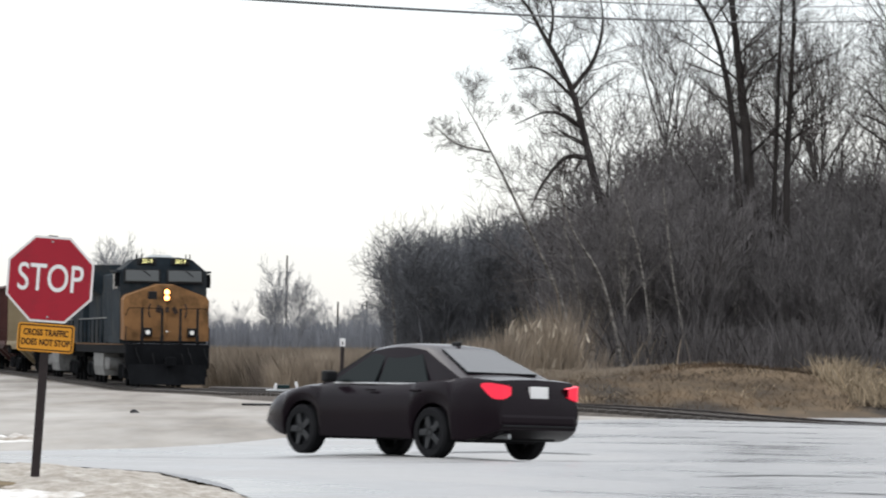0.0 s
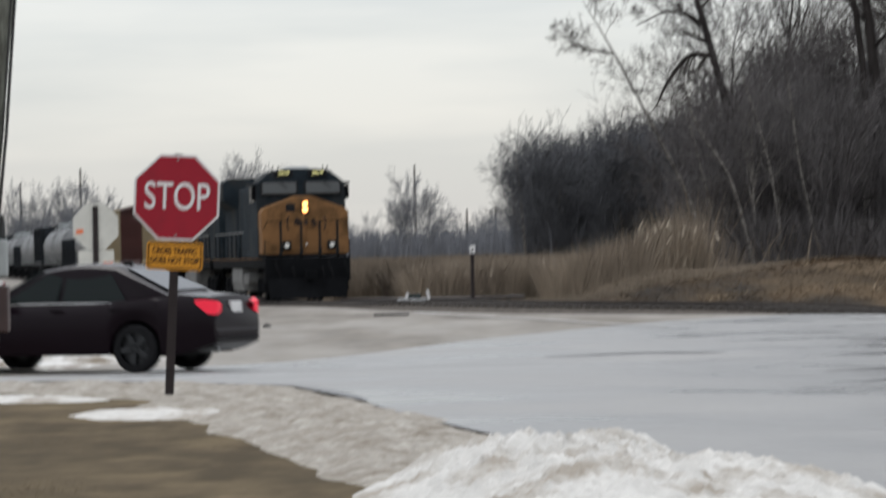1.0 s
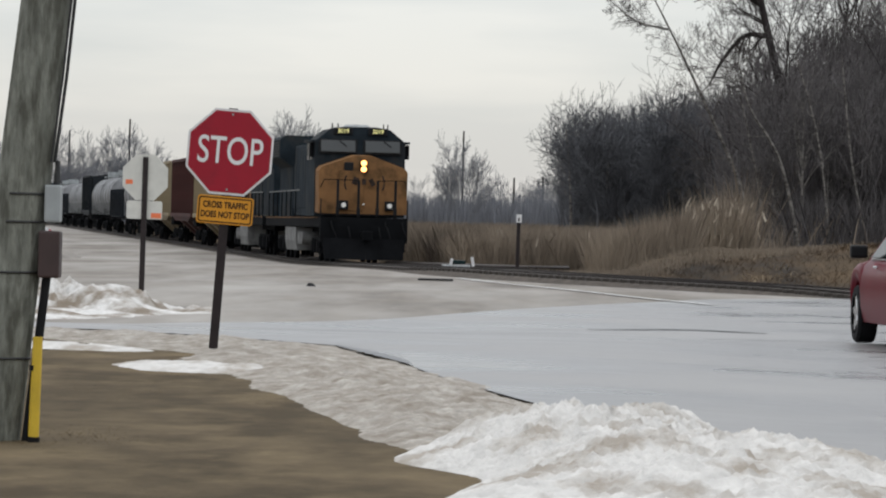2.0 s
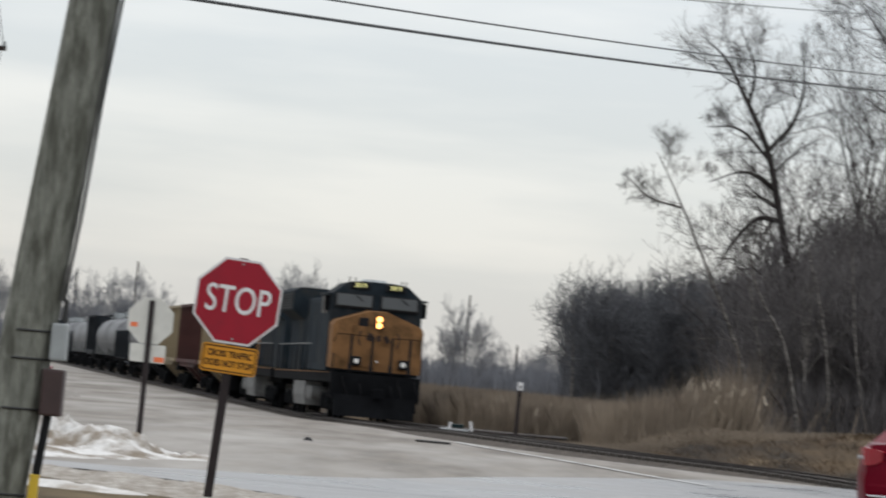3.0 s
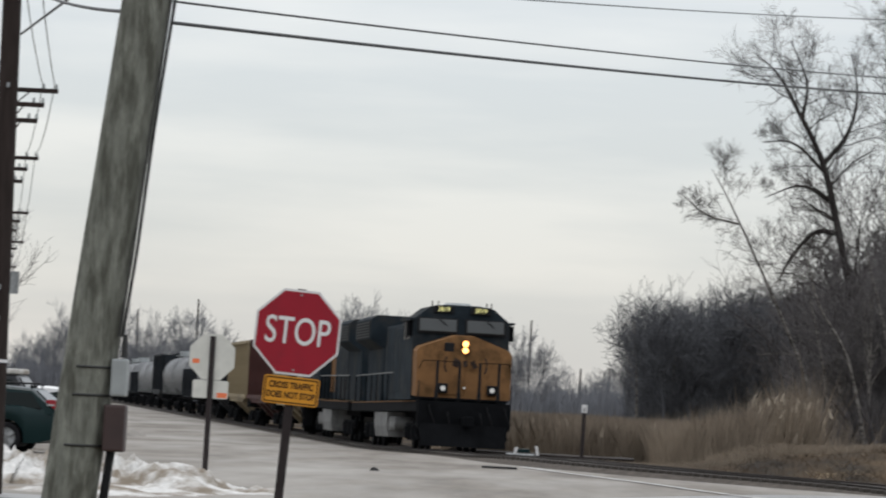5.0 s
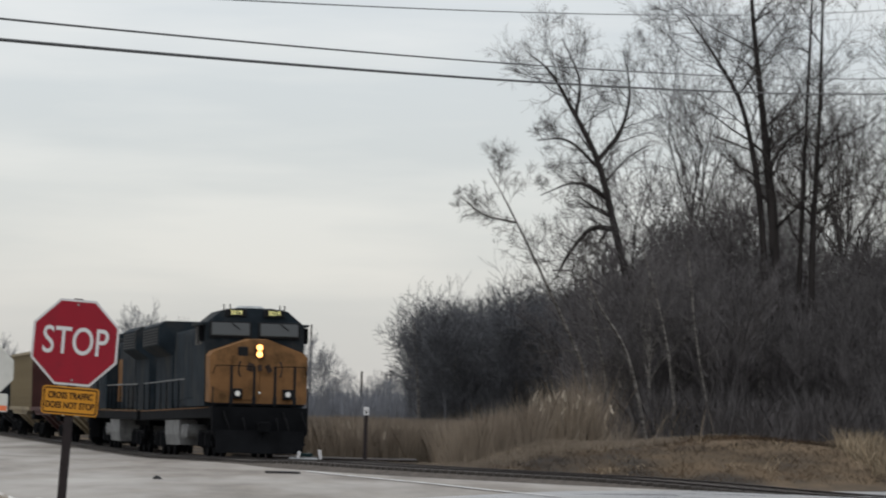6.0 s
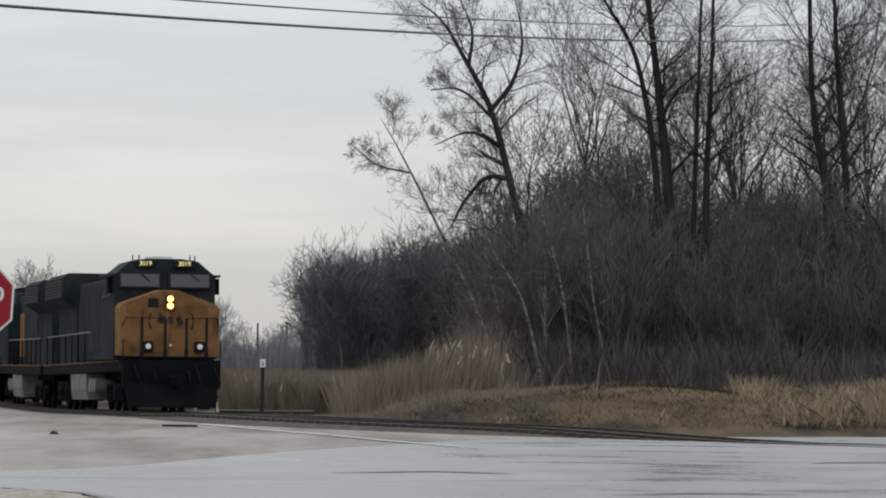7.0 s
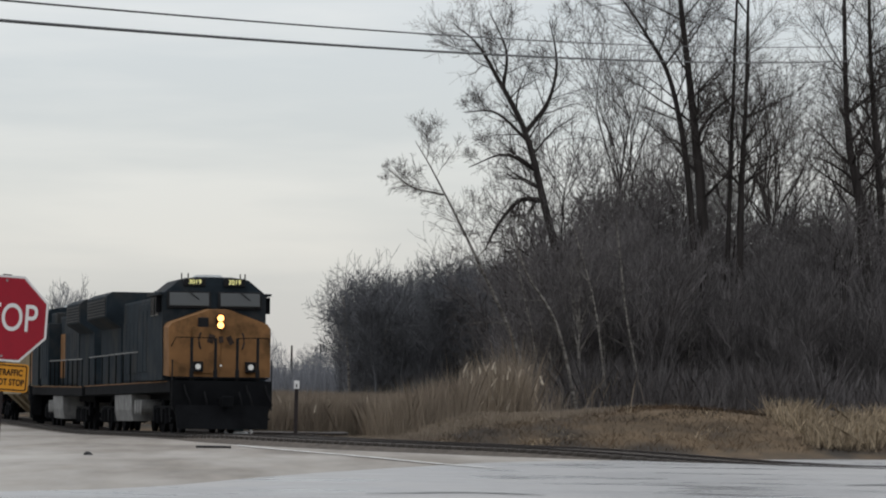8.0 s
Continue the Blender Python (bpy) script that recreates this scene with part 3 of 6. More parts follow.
def back_sign(m):
    s = thing("stop_sign", m, "pale bare back of a stop sign on a dark post", "stop sign")
    bm = B()
    u_post(bm, 2.62, 0.085)
    part("post", bm, SIGN_POST, s, "dark steel channel post")
    bm = B()
    plate(bm, [(x, z + 2.28) for x, z in octagon(0.381)], 0.004, "y", 0.032)
    face = part("sign_panel", bm, SIGN_BACK, s, "unpainted octagonal panel seen from behind")
    bm = B()
    plate(bm, rounded(0.12, 0.075, 0.008), 0.002, "y", 0.029)
    bmesh.ops.translate(bm, vec=(-0.27, 0, 2.2), verts=bm.verts)
    part("sticker", bm, ORANGE, face, "orange sticker")
    bm = B()
    plate(bm, [(x, z + 1.74) for x, z in rounded(0.60, 0.30, 0.03)], 0.004, "y", 0.032)
    plq = part("plaque", bm, SIGN_BACK, s, "pale back of the lower plaque")
    bm = B()
    plate(bm, rounded(0.17, 0.085, 0.008), 0.002, "y", 0.029)
    bmesh.ops.translate(bm, vec=(0.2, 0, 1.65), verts=bm.verts)
    part("sticker", bm, ORANGE, plq, "orange sticker")


stop_sign(pose(-2.70, 35.15, 0.34, 0, 3.4, 4), "red stop sign with amber plaque on a leaning post")
back_sign(pose(-6.23, 65.4, -0.12, 0, 0.4, -6))


def marker_post():
    s = thing("marker_post", pose(-0.03, 116.9, 0.2, 0, 0.6, 0), "slim dark marker post with a white top plate", "marker post")
    bm = B()
    box(bm, (0, 0, 0.74), (0.11, 0.06, 1.5), 0.008)
    part("post", bm, SIGN_POST, s)
    bm = B()
    box(bm, (0, -0.035, 1.47), (0.16, 0.012, 0.24), 0.004)
    pl = part("plate", bm, SIGN_WHITE, s, "white reflector plate")
    bm = B()
    box(bm, (0, -0.043, 1.44), (0.04, 0.004, 0.1))
    part("bar", bm, BLACK, pl)


marker_post()


def tapered_pole(bm, a, b, r0, r1, n=28, rows=60, seed=1):
    a, b = Vector(a), Vector(b)
    q = (b - a).to_track_quat("Z", "Y")
    vs = []
    for j in range(rows + 1):
        u = j / rows
        c = a.lerp(b, u)
        ring = []
        for i in range(n):
            t = 2 * math.pi * i / n
            r = (r0 + (r1 - r0) * u) * (1 + 0.025 * noise.noise((math.cos(t) * 3, math.sin(t) * 3, u * 6 + seed)) + 0.02 * noise.noise((math.cos(t) * 9, math.sin(t) * 9, u * 2 + seed)))
            ring.append(bm.verts.new(c + q @ Vector((r * math.cos(t), r * math.sin(t), 0))))
        vs.append(ring)
    for j in range(rows):
        for i in range(n):
            k = (i + 1) % n
            bm.faces.new((vs[j][i], vs[j][k], vs[j + 1][k], vs[j + 1][i]))
    bm.faces.new(vs[-1])


def near_pole():
    base, top = Vector((-2.815, 21.14, 0.2)), Vector((-1.965, 21.1, 8.6))
    s = thing("utility_pole", Matrix.Identity(4), "weathered grey-green wooden utility pole, leaning, with conduit", "utility pole")
    bm = B()
    tapered_pole(bm, base, top, 0.150, 0.112)
    part("pole", bm, POLE_WOOD, s, smooth=True)
    ax = (top - base).normalized()

    def at(z, o, back=0.0):
        p = base + ax * ((z - base.z) / ax.z)
        r = 0.150 - 0.038 * (z - base.z) / 8.4
        return p + Vector((r + o, -back, 0))
    zs = [1.85, 2.3, 3.0, 3.8, 5.0, 6.5, 8.2]
    for r, o, back in ((0.009, 0.014, 0.05), (0.006, -0.002, 0.08)):
        bm = B()
        tube(bm, [at(z, o + 0.008 * (k % 2), back) for k, z in enumerate(zs)], r, 8)
        part("service_cable", bm, WIRE, s, "black service cable")
    bm = B()
    rod(bm, at(1.74, 0.04, 0.05), at(1.86, 0.03, 0.05), 0.02, 0.012, n=10)
    part("cable_head", bm, WIRE, s)
    bm = B()
    box(bm, at(1.63, 0.035, 0.06), (0.085, 0.12, 0.20), 0.012)
    part("meter_box", bm, GREY_BOX, s, "grey enamelled meter box")
    bm = B()
    box(bm, at(1.36, 0.05, 0.06), (0.115, 0.13, 0.25), 0.012)
    part("disconnect_box", bm, BROWN_BOX, s, "dark brown disconnect box")
    bm = B()
    rod(bm, at(1.24, 0.045, 0.05), at(0.34, 0.04, 0.05), 0.024, n=12)
    part("conduit", bm, BLACK, s, "black conduit")
    for z in (1.68, 1.53, 1.26, 0.8):
        bm = B()
        c = base + ax * ((z - base.z) / ax.z)
        r = 0.153 - 0.038 * (z - base.z) / 8.4
        tube(bm, [c + Vector((r * math.cos(radians(-110 + k * 12)), r * math.sin(radians(-110 + k * 12)), 0)) for k in range(14)], 0.007)
        part("strap", bm, WIRE, s)
    # guy wire guard and a coil at its foot
    g = thing("guy_guard", Matrix.Identity(4), "yellow plastic guard on a steel guy wire", "guy guard")
    bm = B()
    rod(bm, (-2.56, 21.0, 0.3), (-2.545, 20.98, 0.92), 0.03, 0.026, n=12)
    part("guard", bm, YELLOW_PVC, g)
    for z in (0.36, 0.74):
        bm = B()
        rod(bm, (-2.557, 20.995, z), (-2.555, 20.993, z + 0.03), 0.033, n=12)
        part("band", bm, BLACK, g)
    return base, top


near_pole()


def insulator(bm, p, h=0.14, r=0.045):
    rod(bm, p, (p[0], p[1], p[2] + h), r, r * 0.6, n=8)


def crossarm_pole(m, height, arms, label, first):
    s = thing("utility_pole", m, label, "utility pole", "poles along the road")
    bm = B()
    tapered_pole(bm, (0, 0, -0.3), (0, 0, height), 0.17, 0.11, 14, 12, 5)
    part("pole", bm, POLE_DARK, s, smooth=True)
    for z, w in arms:
        bm = B()
        box(bm, (0, -0.17, z), (w, 0.10, 0.12), 0.01)
        arm = part("crossarm", bm, POLE_DARK, s)
        bm = B()
        insulator(bm, (0, -0.17, z + 0.05))
        ins = part("insulator", bm, GREY_BOX, arm)
        ins.location = (-0.48 * w, 0, 0)
        repeat(ins, [(o * w * 0.96, 0, 0) for o in (-0.36, 0.36, 0.5)])
        bm = B()
        for o in (-1, 1):
            rod(bm, (o * w * 0.22, -0.16, z), (0, -0.16, z - 0.5), 0.018, n=6)
        part("brace", bm, POLE_DARK, arm)
    return s


def sag(bm, a, b, drop, r, n=14):
    a, b = Vector(a), Vector(b)
    pts = [a.lerp(b, i / n) - Vector((0, 0, 4 * drop * (i / n) * (1 - i / n))) for i in range(n + 1)]
    tube(bm, pts, r)


def build_poles():
    big = thing("utility_pole", pose(-7.57, 50.7, 0.15, 0, -0.8, 0), "dark creosoted utility pole beside the snowbank", "utility pole")
    bm = B()
    tapered_pole(bm, (0, 0, -0.3), (0, 0, 10.5), 0.15, 0.105, 20, 30, 9)
    part("pole", bm, POLE_DARK, big, smooth=True)
    bm = B()
    rod(bm, (0, 0, 1.66), (0, 0, 1.70), 0.15, n=20)
    part("band", bm, SIGN_WHITE, big, "pale metal band")
    bm = B()
    box(bm, (0.02, -0.16, 6.9), (1.5, 0.1, 0.11), 0.01)
    part("crossarm", bm, POLE_DARK, big)
    for z in (2.2, 2.6, 5.2):
        bm = B()
        rod(bm, (0.02, -0.15, z), (0.02, -0.14, z + 0.06), 0.02, n=8)
        part("bolt", bm, STEEL, big)
    spots = ((-15.43, 103, 9.15), (-20.06, 132.6, 9.1), (-26.5, 176, 9.1), (-32.0, 213, 9.05), (-39.2, 260, 9.0), (-47.5, 315, 9.0))
    first = crossarm_pole(pose(spots[0][0], spots[0][1], 0), 9.6, ((9.2, 2.5), (8.82, 1.8), (8.4, 1.5)), "dark wooden pole with several crossarms and wires", None)
    for x, y, _ in spots[1:]:
        copy_thing(first, pose(x, y, -0.1, 0, 0, random.uniform(-6, 6)))
    tr = thing("pole_transformer", Matrix.Identity(4), "pair of grey drum transformers on a far pole", "transformer")
    for o in (-0.75, 0.75):
        bm = B()
        rod(bm, (-32 + o, 212.9, 6.3), (-32 + o, 212.9, 7.5), 0.36, n=16)
        box(bm, (-32 + o * 0.6, 212.95, 6.9), (0.5, 0.1, 0.1))
        part("drum", bm, STEEL, tr)
    for k, o in enumerate((-1.15, -0.83, 0.83, 1.15)):
        w = thing("overhead_wire", Matrix.Identity(4), "thin dark overhead wire between pole tops", "overhead wire", "wires along the poles")
        bm = B()
        pts = [(-8.9, 50.7, 9.9)] + list(spots)
        line = []
        for a, b in zip(pts[:-1], pts[1:]):
            a, b = Vector((a[0] + o, a[1] - 0.17, a[2] + 0.2)), Vector((b[0] + o, b[1] - 0.17, b[2] + 0.2))
            line += [a.lerp(b, i / 10) - Vector((0, 0, 4 * 0.45 * (i / 10) * (1 - i / 10))) for i in range(10)]
        tube(bm, line, 0.012)
        part("wire", bm, WIRE, w)
    for k, (a, b, d, r) in enumerate((((-2.32, 21.1, 3.545), (8.6, 62, 6.84), 0.12, 0.011), ((-2.32, 21.1, 3.66), (8.6, 62, 7.08), 0.13, 0.007), ((-2.3, 21.1, 3.82), (8.6, 62, 8.2), 0.15, 0.005))):
        w = thing("overhead_cable", Matrix.Identity(4), "black cable strung across the road", "overhead cable", "cables across the road")
        bm = B()
        sag(bm, a, b, d, r, 30)
        part("cable", bm, WIRE, w)
    for k, (a, b, d) in enumerate((((-7.6, 50.6, 6.8), (-19, 52, 6.6), 0.25), ((-7.6, 50.6, 5.7), (-19, 52, 5.3), 0.25), ((-7.5, 50.6, 6.7), (-2.35, 21.1, 3.6), 0.1), ((-7.5, 50.6, 6.05), (-2.0, 21.2, 4.4), 0.0))):
        w = thing("overhead_cable", Matrix.Identity(4), "black drop cable from the dark pole", "overhead cable", "drop cables")
        bm = B()
        sag(bm, a, b, d, 0.014, 14)
        part("cable", bm, WIRE, w)
    for (x, y, _), z, dx, dz in zip(spots[:5], (9.6, 8.1, 8.0, 7.2, 6.6), (-12, -15, -18, -24, -28), (0.4, -0.9, -0.4, -1.6, -1.2)):
        w = thing("overhead_cable", Matrix.Identity(4), "thin service cable leaving the pole line", "overhead cable", "service cables")
        bm = B()
        sag(bm, (x, y - 0.1, z), (x + dx, y + 3, z + dz), 0.5, 0.013, 14)
        part("cable", bm, WIRE, w)
    far = ((-10.2, 700, 17.2), (-62.9, 635, 16.3), (-80, 700, 15.5), (-1.0, 640, 8.5), (4, 700, 9.5), (9, 560, 8))
    for x, y, h in far:
        s = thing("distant_pole", pose(x, y, 0), "thin bare pole far off on the horizon", "pole", "poles on the horizon")
        bm = B()
        rod(bm, (0, 0, -1), (0, 0, h), 0.22, 0.14, n=8)
        part("pole", bm, POLE_DARK, s)


build_poles()


def crossing_signal():
    s = thing("crossing_signal", pose(-8.46, 45, 0.15), "railway crossing signal mast with dim red lamps", "crossing signal")
    bm = B()
    rod(bm, (0, 0, 0), (-0.1, 0, 6.2), 0.075, n=14)
    part("mast", bm, STEEL, s, "galvanised steel mast")
    bm = B()
    rod(bm, (0, 0, -0.1), (0, 0, 0.16), 0.16, 0.11, n=14)
    part("base", bm, BLACK, s)
    bm = B()
    box(bm, (-0.06, 0, 3.36), (0.95, 0.07, 0.08), 0.01)
    box(bm, (-0.06, 0, 3.36), (0.24, 0.2, 0.13), 0.02)
    part("lamp_bar", bm, STEEL, s)
    for o, lit in ((0.36, True), (-0.46, True)):
        bm = B()
        rod(bm, (o, -0.10, 3.07), (o, -0.06, 3.07), 0.285, n=32)
        disc = part("background_disc", bm, BLACK, s, "round black backing disc")
        bm = B()
        for k in range(16):
            a0, a1 = radians(5 + k * 10.6), radians(5 + (k + 1) * 10.6)
            for a, b in (((math.cos(a0), math.sin(a0)), (math.cos(a1), math.sin(a1))),):
                v = [bm.verts.new((o + 0.13 * a[0], -0.10, 3.07 + 0.13 * a[1])), bm.verts.new((o + 0.13 * b[0], -0.10, 3.07 + 0.13 * b[1])),
                     bm.verts.new((o + 0.15 * b[0], -0.36, 3.05 + 0.13 * b[1])), bm.verts.new((o + 0.15 * a[0], -0.36, 3.05 + 0.13 * a[1]))]
                bm.faces.new(v)
        part("hood", bm, BLACK, disc, "black visor")
        bm = B()
        rod(bm, (o, -0.125, 3.06), (o, -0.10, 3.06), 0.108, n=24)
        part("lens", bm, RED_LAMP, disc, "faintly lit red lens")
    bm = B()
    rod(bm, (0.2, 0.1, 2.35), (0.26, -0.06, 2.35), 0.24, n=24)
    part("side_disc", bm, BLACK, s, "black disc turned aside")
    bm = B()
    rod(bm, (0.28, -0.05, 2.42), (0.58, -0.1, 2.42), 0.1, 0.12, n=16)
    part("side_hood", bm, BLACK, s)
    bm = B()
    box(bm, (-0.14, -0.02, 5.15), (0.42, 0.2, 0.44), 0.03)
    part("bell_box", bm, GREY_BOX, s, "pale grey box")
    bm = B()
    tube(bm, [(0.02 - 0.12 * math.sin(k * 0.4), -0.1, 4.9 - k * 0.2) for k in range(9)], 0.016)
    part("cable", bm, WIRE, s)


crossing_signal()


# ---- trees ----
def prisms(segs, sides):
    """Tapered prisms for rows of p0, p1, r0, r1."""
    a = np.array([s[0] for s in segs], float)
    b = np.array([s[1] for s in segs], float)
    r0 = np.array([s[2] for s in segs], float)
    r1 = np.array([s[3] for s in segs], float)
    d = b - a
    d /= np.maximum(np.linalg.norm(d, axis=1), 1e-9)[:, None]
    ref = np.where(np.abs(d[:, 2:3]) > 0.9, np.array([[1.0, 0, 0]]), np.array([[0, 0, 1.0]]))
    u = np.cross(d, ref)
    u /= np.linalg.norm(u, axis=1)[:, None]
    w = np.cross(d, u)
    vs, fs = [], []
    n = len(segs)
    for k in range(sides):
        t = 2 * math.pi * k / sides
        o = u * math.cos(t) + w * math.sin(t)
        vs += [a + o * r0[:, None], b + o * r1[:, None]]
    verts = np.stack(vs, 1).reshape(-1, 3)
    base = np.arange(n) * 2 * sides
    for k in range(sides):
        kk = (k + 1) % sides
        fs.append(np.stack([base + 2 * k, base + 2 * kk, base + 2 * kk + 1, base + 2 * k + 1], 1))
    return verts, np.stack(fs, 1).reshape(-1, 4)


def limb(rng, out, p, d, length, r, level, levels, spread=0.7, droop=0.0, kids=5, up=0.25, thin=0.006):
    n = 5 if level == 0 else 4 if level < levels else 2
    step = length / n
    pts = [np.array(p, float)]
    dirs = [np.array(d, float)]
    for i in range(n):
        nd = dirs[-1] + rng.normal(0, 0.10 + 0.07 * level, 3) + np.array((0, 0, up * 0.25 - droop))
        nd /= np.linalg.norm(nd)
        dirs.append(nd)
        pts.append(pts[-1] + nd * step)
    taper = 0.82
    rad = [max(r * (1 - taper * i / n), thin) for i in range(n + 1)]
    for i in range(n):
        out.append((pts[i], pts[i + 1], rad[i], rad[i + 1], level))
    if level >= levels:
        return
    k = kids if level else kids + 4
    for j in range(k):
        f = rng.uniform(0.3 if level == 0 else 0.15, 1.0)
        i = min(int(f * n), n - 1)
        q = pts[i] + (pts[i + 1] - pts[i]) * (f * n - i)
        side = rng.normal(0, 1, 3)
        side -= dirs[i] * side.dot(dirs[i])
        side /= np.linalg.norm(side)
        nd = dirs[i] * (1 - spread * 0.6) + side * spread + np.array((0, 0, up))
        nd /= np.linalg.norm(nd)
        limb(rng, out, q, nd, length * rng.uniform(0.42, 0.72) * (1.15 - 0.5 * f), max(rad[i] * 0.55, thin), level + 1, levels, spread, droop, kids, up, thin)


def tree_meshes(name, segs, bark, twig):
    thick = [s for s in segs if s[4] <= 1]
    fine = [s for s in segs if s[4] > 1]
    res = []
    for nm, part_segs, sides, m in ((name + "_trunk", thick, 6, bark), (name + "_crown", fine, 3, twig)):
        v, f = prisms(part_segs, sides)
        res.append(fast_mesh(nm, v, f, m))
    return res


def tree_of(name, meshes, m, label, category="tree", group=""):
    t = thing(name, m, label, category, group)
    for nm, me in zip(("trunk", "crown"), meshes):
        ob = new(nm, me)
        ob.parent = t
    return t


def path_limb(rng, out, pts, r0, r1, kids, length, levels=3, start=0.25, spread=0.75, up=0.25):
    """A limb along a given line, with twigs growing from it."""
    c = curve3(pts, 4 * len(pts))
    n = len(c) - 1
    for i in range(n):
        out.append((c[i], c[i + 1], r0 + (r1 - r0) * i / n, r0 + (r1 - r0) * (i + 1) / n, 0))
    for k in range(kids):
        f = start + (1 - start) * (k + rng.uniform(0, 1)) / kids
        i = min(int(f * n), n - 1)
        d = (c[i + 1] - c[i]) / np.linalg.norm(c[i + 1] - c[i])
        side = rng.normal(0, 1, 3) * (1, 0.7, 0.6)
        side -= d * side.dot(d)
        side /= np.linalg.norm(side)
        nd = d * 0.35 + side * spread + np.array((0, 0, up))
        nd /= np.linalg.norm(nd)
        limb(rng, out, c[i], nd, length * rng.uniform(0.6, 1.15) * (1.2 - 0.5 * f), max(0.35 * (r0 + (r1 - r0) * f), 0.012), 1, levels - 1, 0.62, 0.0, 8, 0.16, 0.0055)


def curve3(points, n):
    xy = curve([(p[0], p[1]) for p in points], n)
    zz = curve([(p[2], 0) for p in points], n)
    return np.column_stack([xy, zz[:, :1]])


def hero_trees():
    rng = np.random.default_rng(5)
    o = np.array((13.1, 174.7, 0.9))
    out = []
    path_limb(rng, out, [(13.3, 174.7, 0.2), (12.04, 174.67, 4.9), (10.84, 174.5, 9.65), (9.91, 174.46, 13.0), (8.63, 174.4, 15.4), (7.7, 174.4, 16.9), (6.6, 174.3, 17.8)], 0.27, 0.015, 18, 3.2, 4, 0.35)
    path_limb(rng, out, [(9.91, 174.46, 13.0), (10.89, 174.4, 14.4), (11.24, 174.3, 16.1), (10.9, 174.3, 18.0)], 0.13, 0.02, 12, 2.0, 4, 0.2)
    path_limb(rng, out, [(8.9, 174.4, 15.0), (9.0, 174.3, 16.6), (8.2, 174.3, 18.4)], 0.10, 0.02, 10, 2.0, 4, 0.1)
    path_limb(rng, out, [(10.75, 174.5, 10.0), (9.7, 174.5, 10.0), (8.75, 174.6, 8.9), (8.2, 174.7, 7.8)], 0.15, 0.04, 10, 1.7, 4, 0.1)
    path_limb(rng, out, [(10.45, 174.5, 11.3), (9.0, 174.2, 12.0), (7.4, 174.0, 11.4)], 0.10, 0.02, 10, 1.8, 4, 0.1)
    path_limb(rng, out, [(9.95, 174.5, 12.7), (8.6, 174.9, 13.9), (7.2, 175, 13.9)], 0.09, 0.02, 10, 1.7, 4, 0.1)
    out = [(a - o, b - o, r, s, l) for a, b, r, s, l in out]
    tree_of("tree", tree_meshes("leaning_tree", out, BARK, TWIG), pose(*o), "tall leaning bare tree with a forked dark trunk")
    out = []
    o = np.array((9.5, 162.6, 0.9))
    path_limb(rng, out, [(9.7, 162.6, 0.4), (9.01, 162.6, 3.3), (7.09, 162.5, 7.4), (5.53, 162.5, 10.4), (4.7, 162.5, 11.8)], 0.11, 0.012, 15, 2.4, 4, 0.35)
    path_limb(rng, out, [(5.9, 162.5, 9.6), (4.6, 162.5, 9.9), (3.6, 162.4, 10.6)], 0.06, 0.015, 8, 1.1, 4, 0.2)
    out = [(a - o, b - o, r, s, l) for a, b, r, s, l in out]
    tree_of("birch_tree", tree_meshes("birch", out, BIRCH, TWIG), pose(*o), "thin leaning birch with pale peeling bark")
    for pts, r, seed in (([(11.3, 158.9, 0.5), (10.4, 158.8, 4.2), (9.1, 158.8, 6.4), (8.6, 158.8, 8.2)], 0.085, 3), ([(12.6, 160, 0.5), (12.0, 160, 5), (11.0, 160, 8.5)], 0.06, 4),
                         ([(14.2, 161, 0.6), (13.4, 161, 4.5), (12.9, 161, 8.6)], 0.06, 6), ([(10.3, 164, 0.6), (9.7, 164, 4), (9.0, 164, 7)], 0.06, 7), ([(3.2, 240, 0), (3.0, 240, 4), (2.7, 240, 7.2)], 0.12, 8), ([(5.2, 235, 0), (5.15, 235, 4), (5.3, 235, 7)], 0.12, 9)):
        out = []
        rng2 = np.random.default_rng(seed)
        o = np.array(pts[0])
        path_limb(rng2, out, pts, r, 0.03, 10, 1.5, 3, 0.35)
        out = [(a - o, b - o, q, s, l) for a, b, q, s, l in out]
        tree_of("birch_tree", tree_meshes("birch", out, BIRCH, BRUSH), pose(*o), "slim pale-barked birch at the wood's edge", group="birches at the wood's edge")
    # the tall group
    for k, (pts, r) in enumerate((([(18.1, 174, 0.5), (17.85, 174.3, 8.5), (17.3, 174.2, 14), (16.6, 174, 19.5), (16.2, 174, 25)], 0.34), ([(17.7, 174.6, 0.5), (17.3, 174.3, 9.5), (16.4, 174.2, 15), (15.1, 174, 17.5), (13.6, 174, 19.6)], 0.2),
                                  ([(19.5, 174, 0.5), (19.46, 174.2, 9.5), (19.63, 174, 15), (19.7, 174, 24)], 0.23), ([(18.8, 175, 0.5), (18.96, 174.3, 9.5), (19.1, 174, 16.5), (19.3, 174, 24)], 0.16),
                                  ([(25.2, 174, 0.5), (24.84, 174, 9.1), (24.1, 174, 14), (23.8, 173.8, 25)], 0.36), ([(26.2, 174, 0.5), (25.71, 174, 9.1), (25.1, 173.8, 16.6), (24.8, 173, 24)], 0.24), ([(28.6, 176, 0.5), (28.4, 176, 10), (28.9, 176, 25)], 0.3))):
        rng2 = np.random.default_rng(30 + k)
        out = []
        o = np.array(pts[0])
        path_limb(rng2, out, pts, r, 0.03, 26, 4.2, 4, 0.36, 0.75, 0.3)
        out = [(a - o, b - o, q, s, l) for a, b, q, s, l in out]
        tree_of("tree", tree_meshes("tall_tree", out, BARK, TWIG), pose(*o), "tall straight bare tree with a dark trunk", group="tall trees of the wood")


hero_trees()


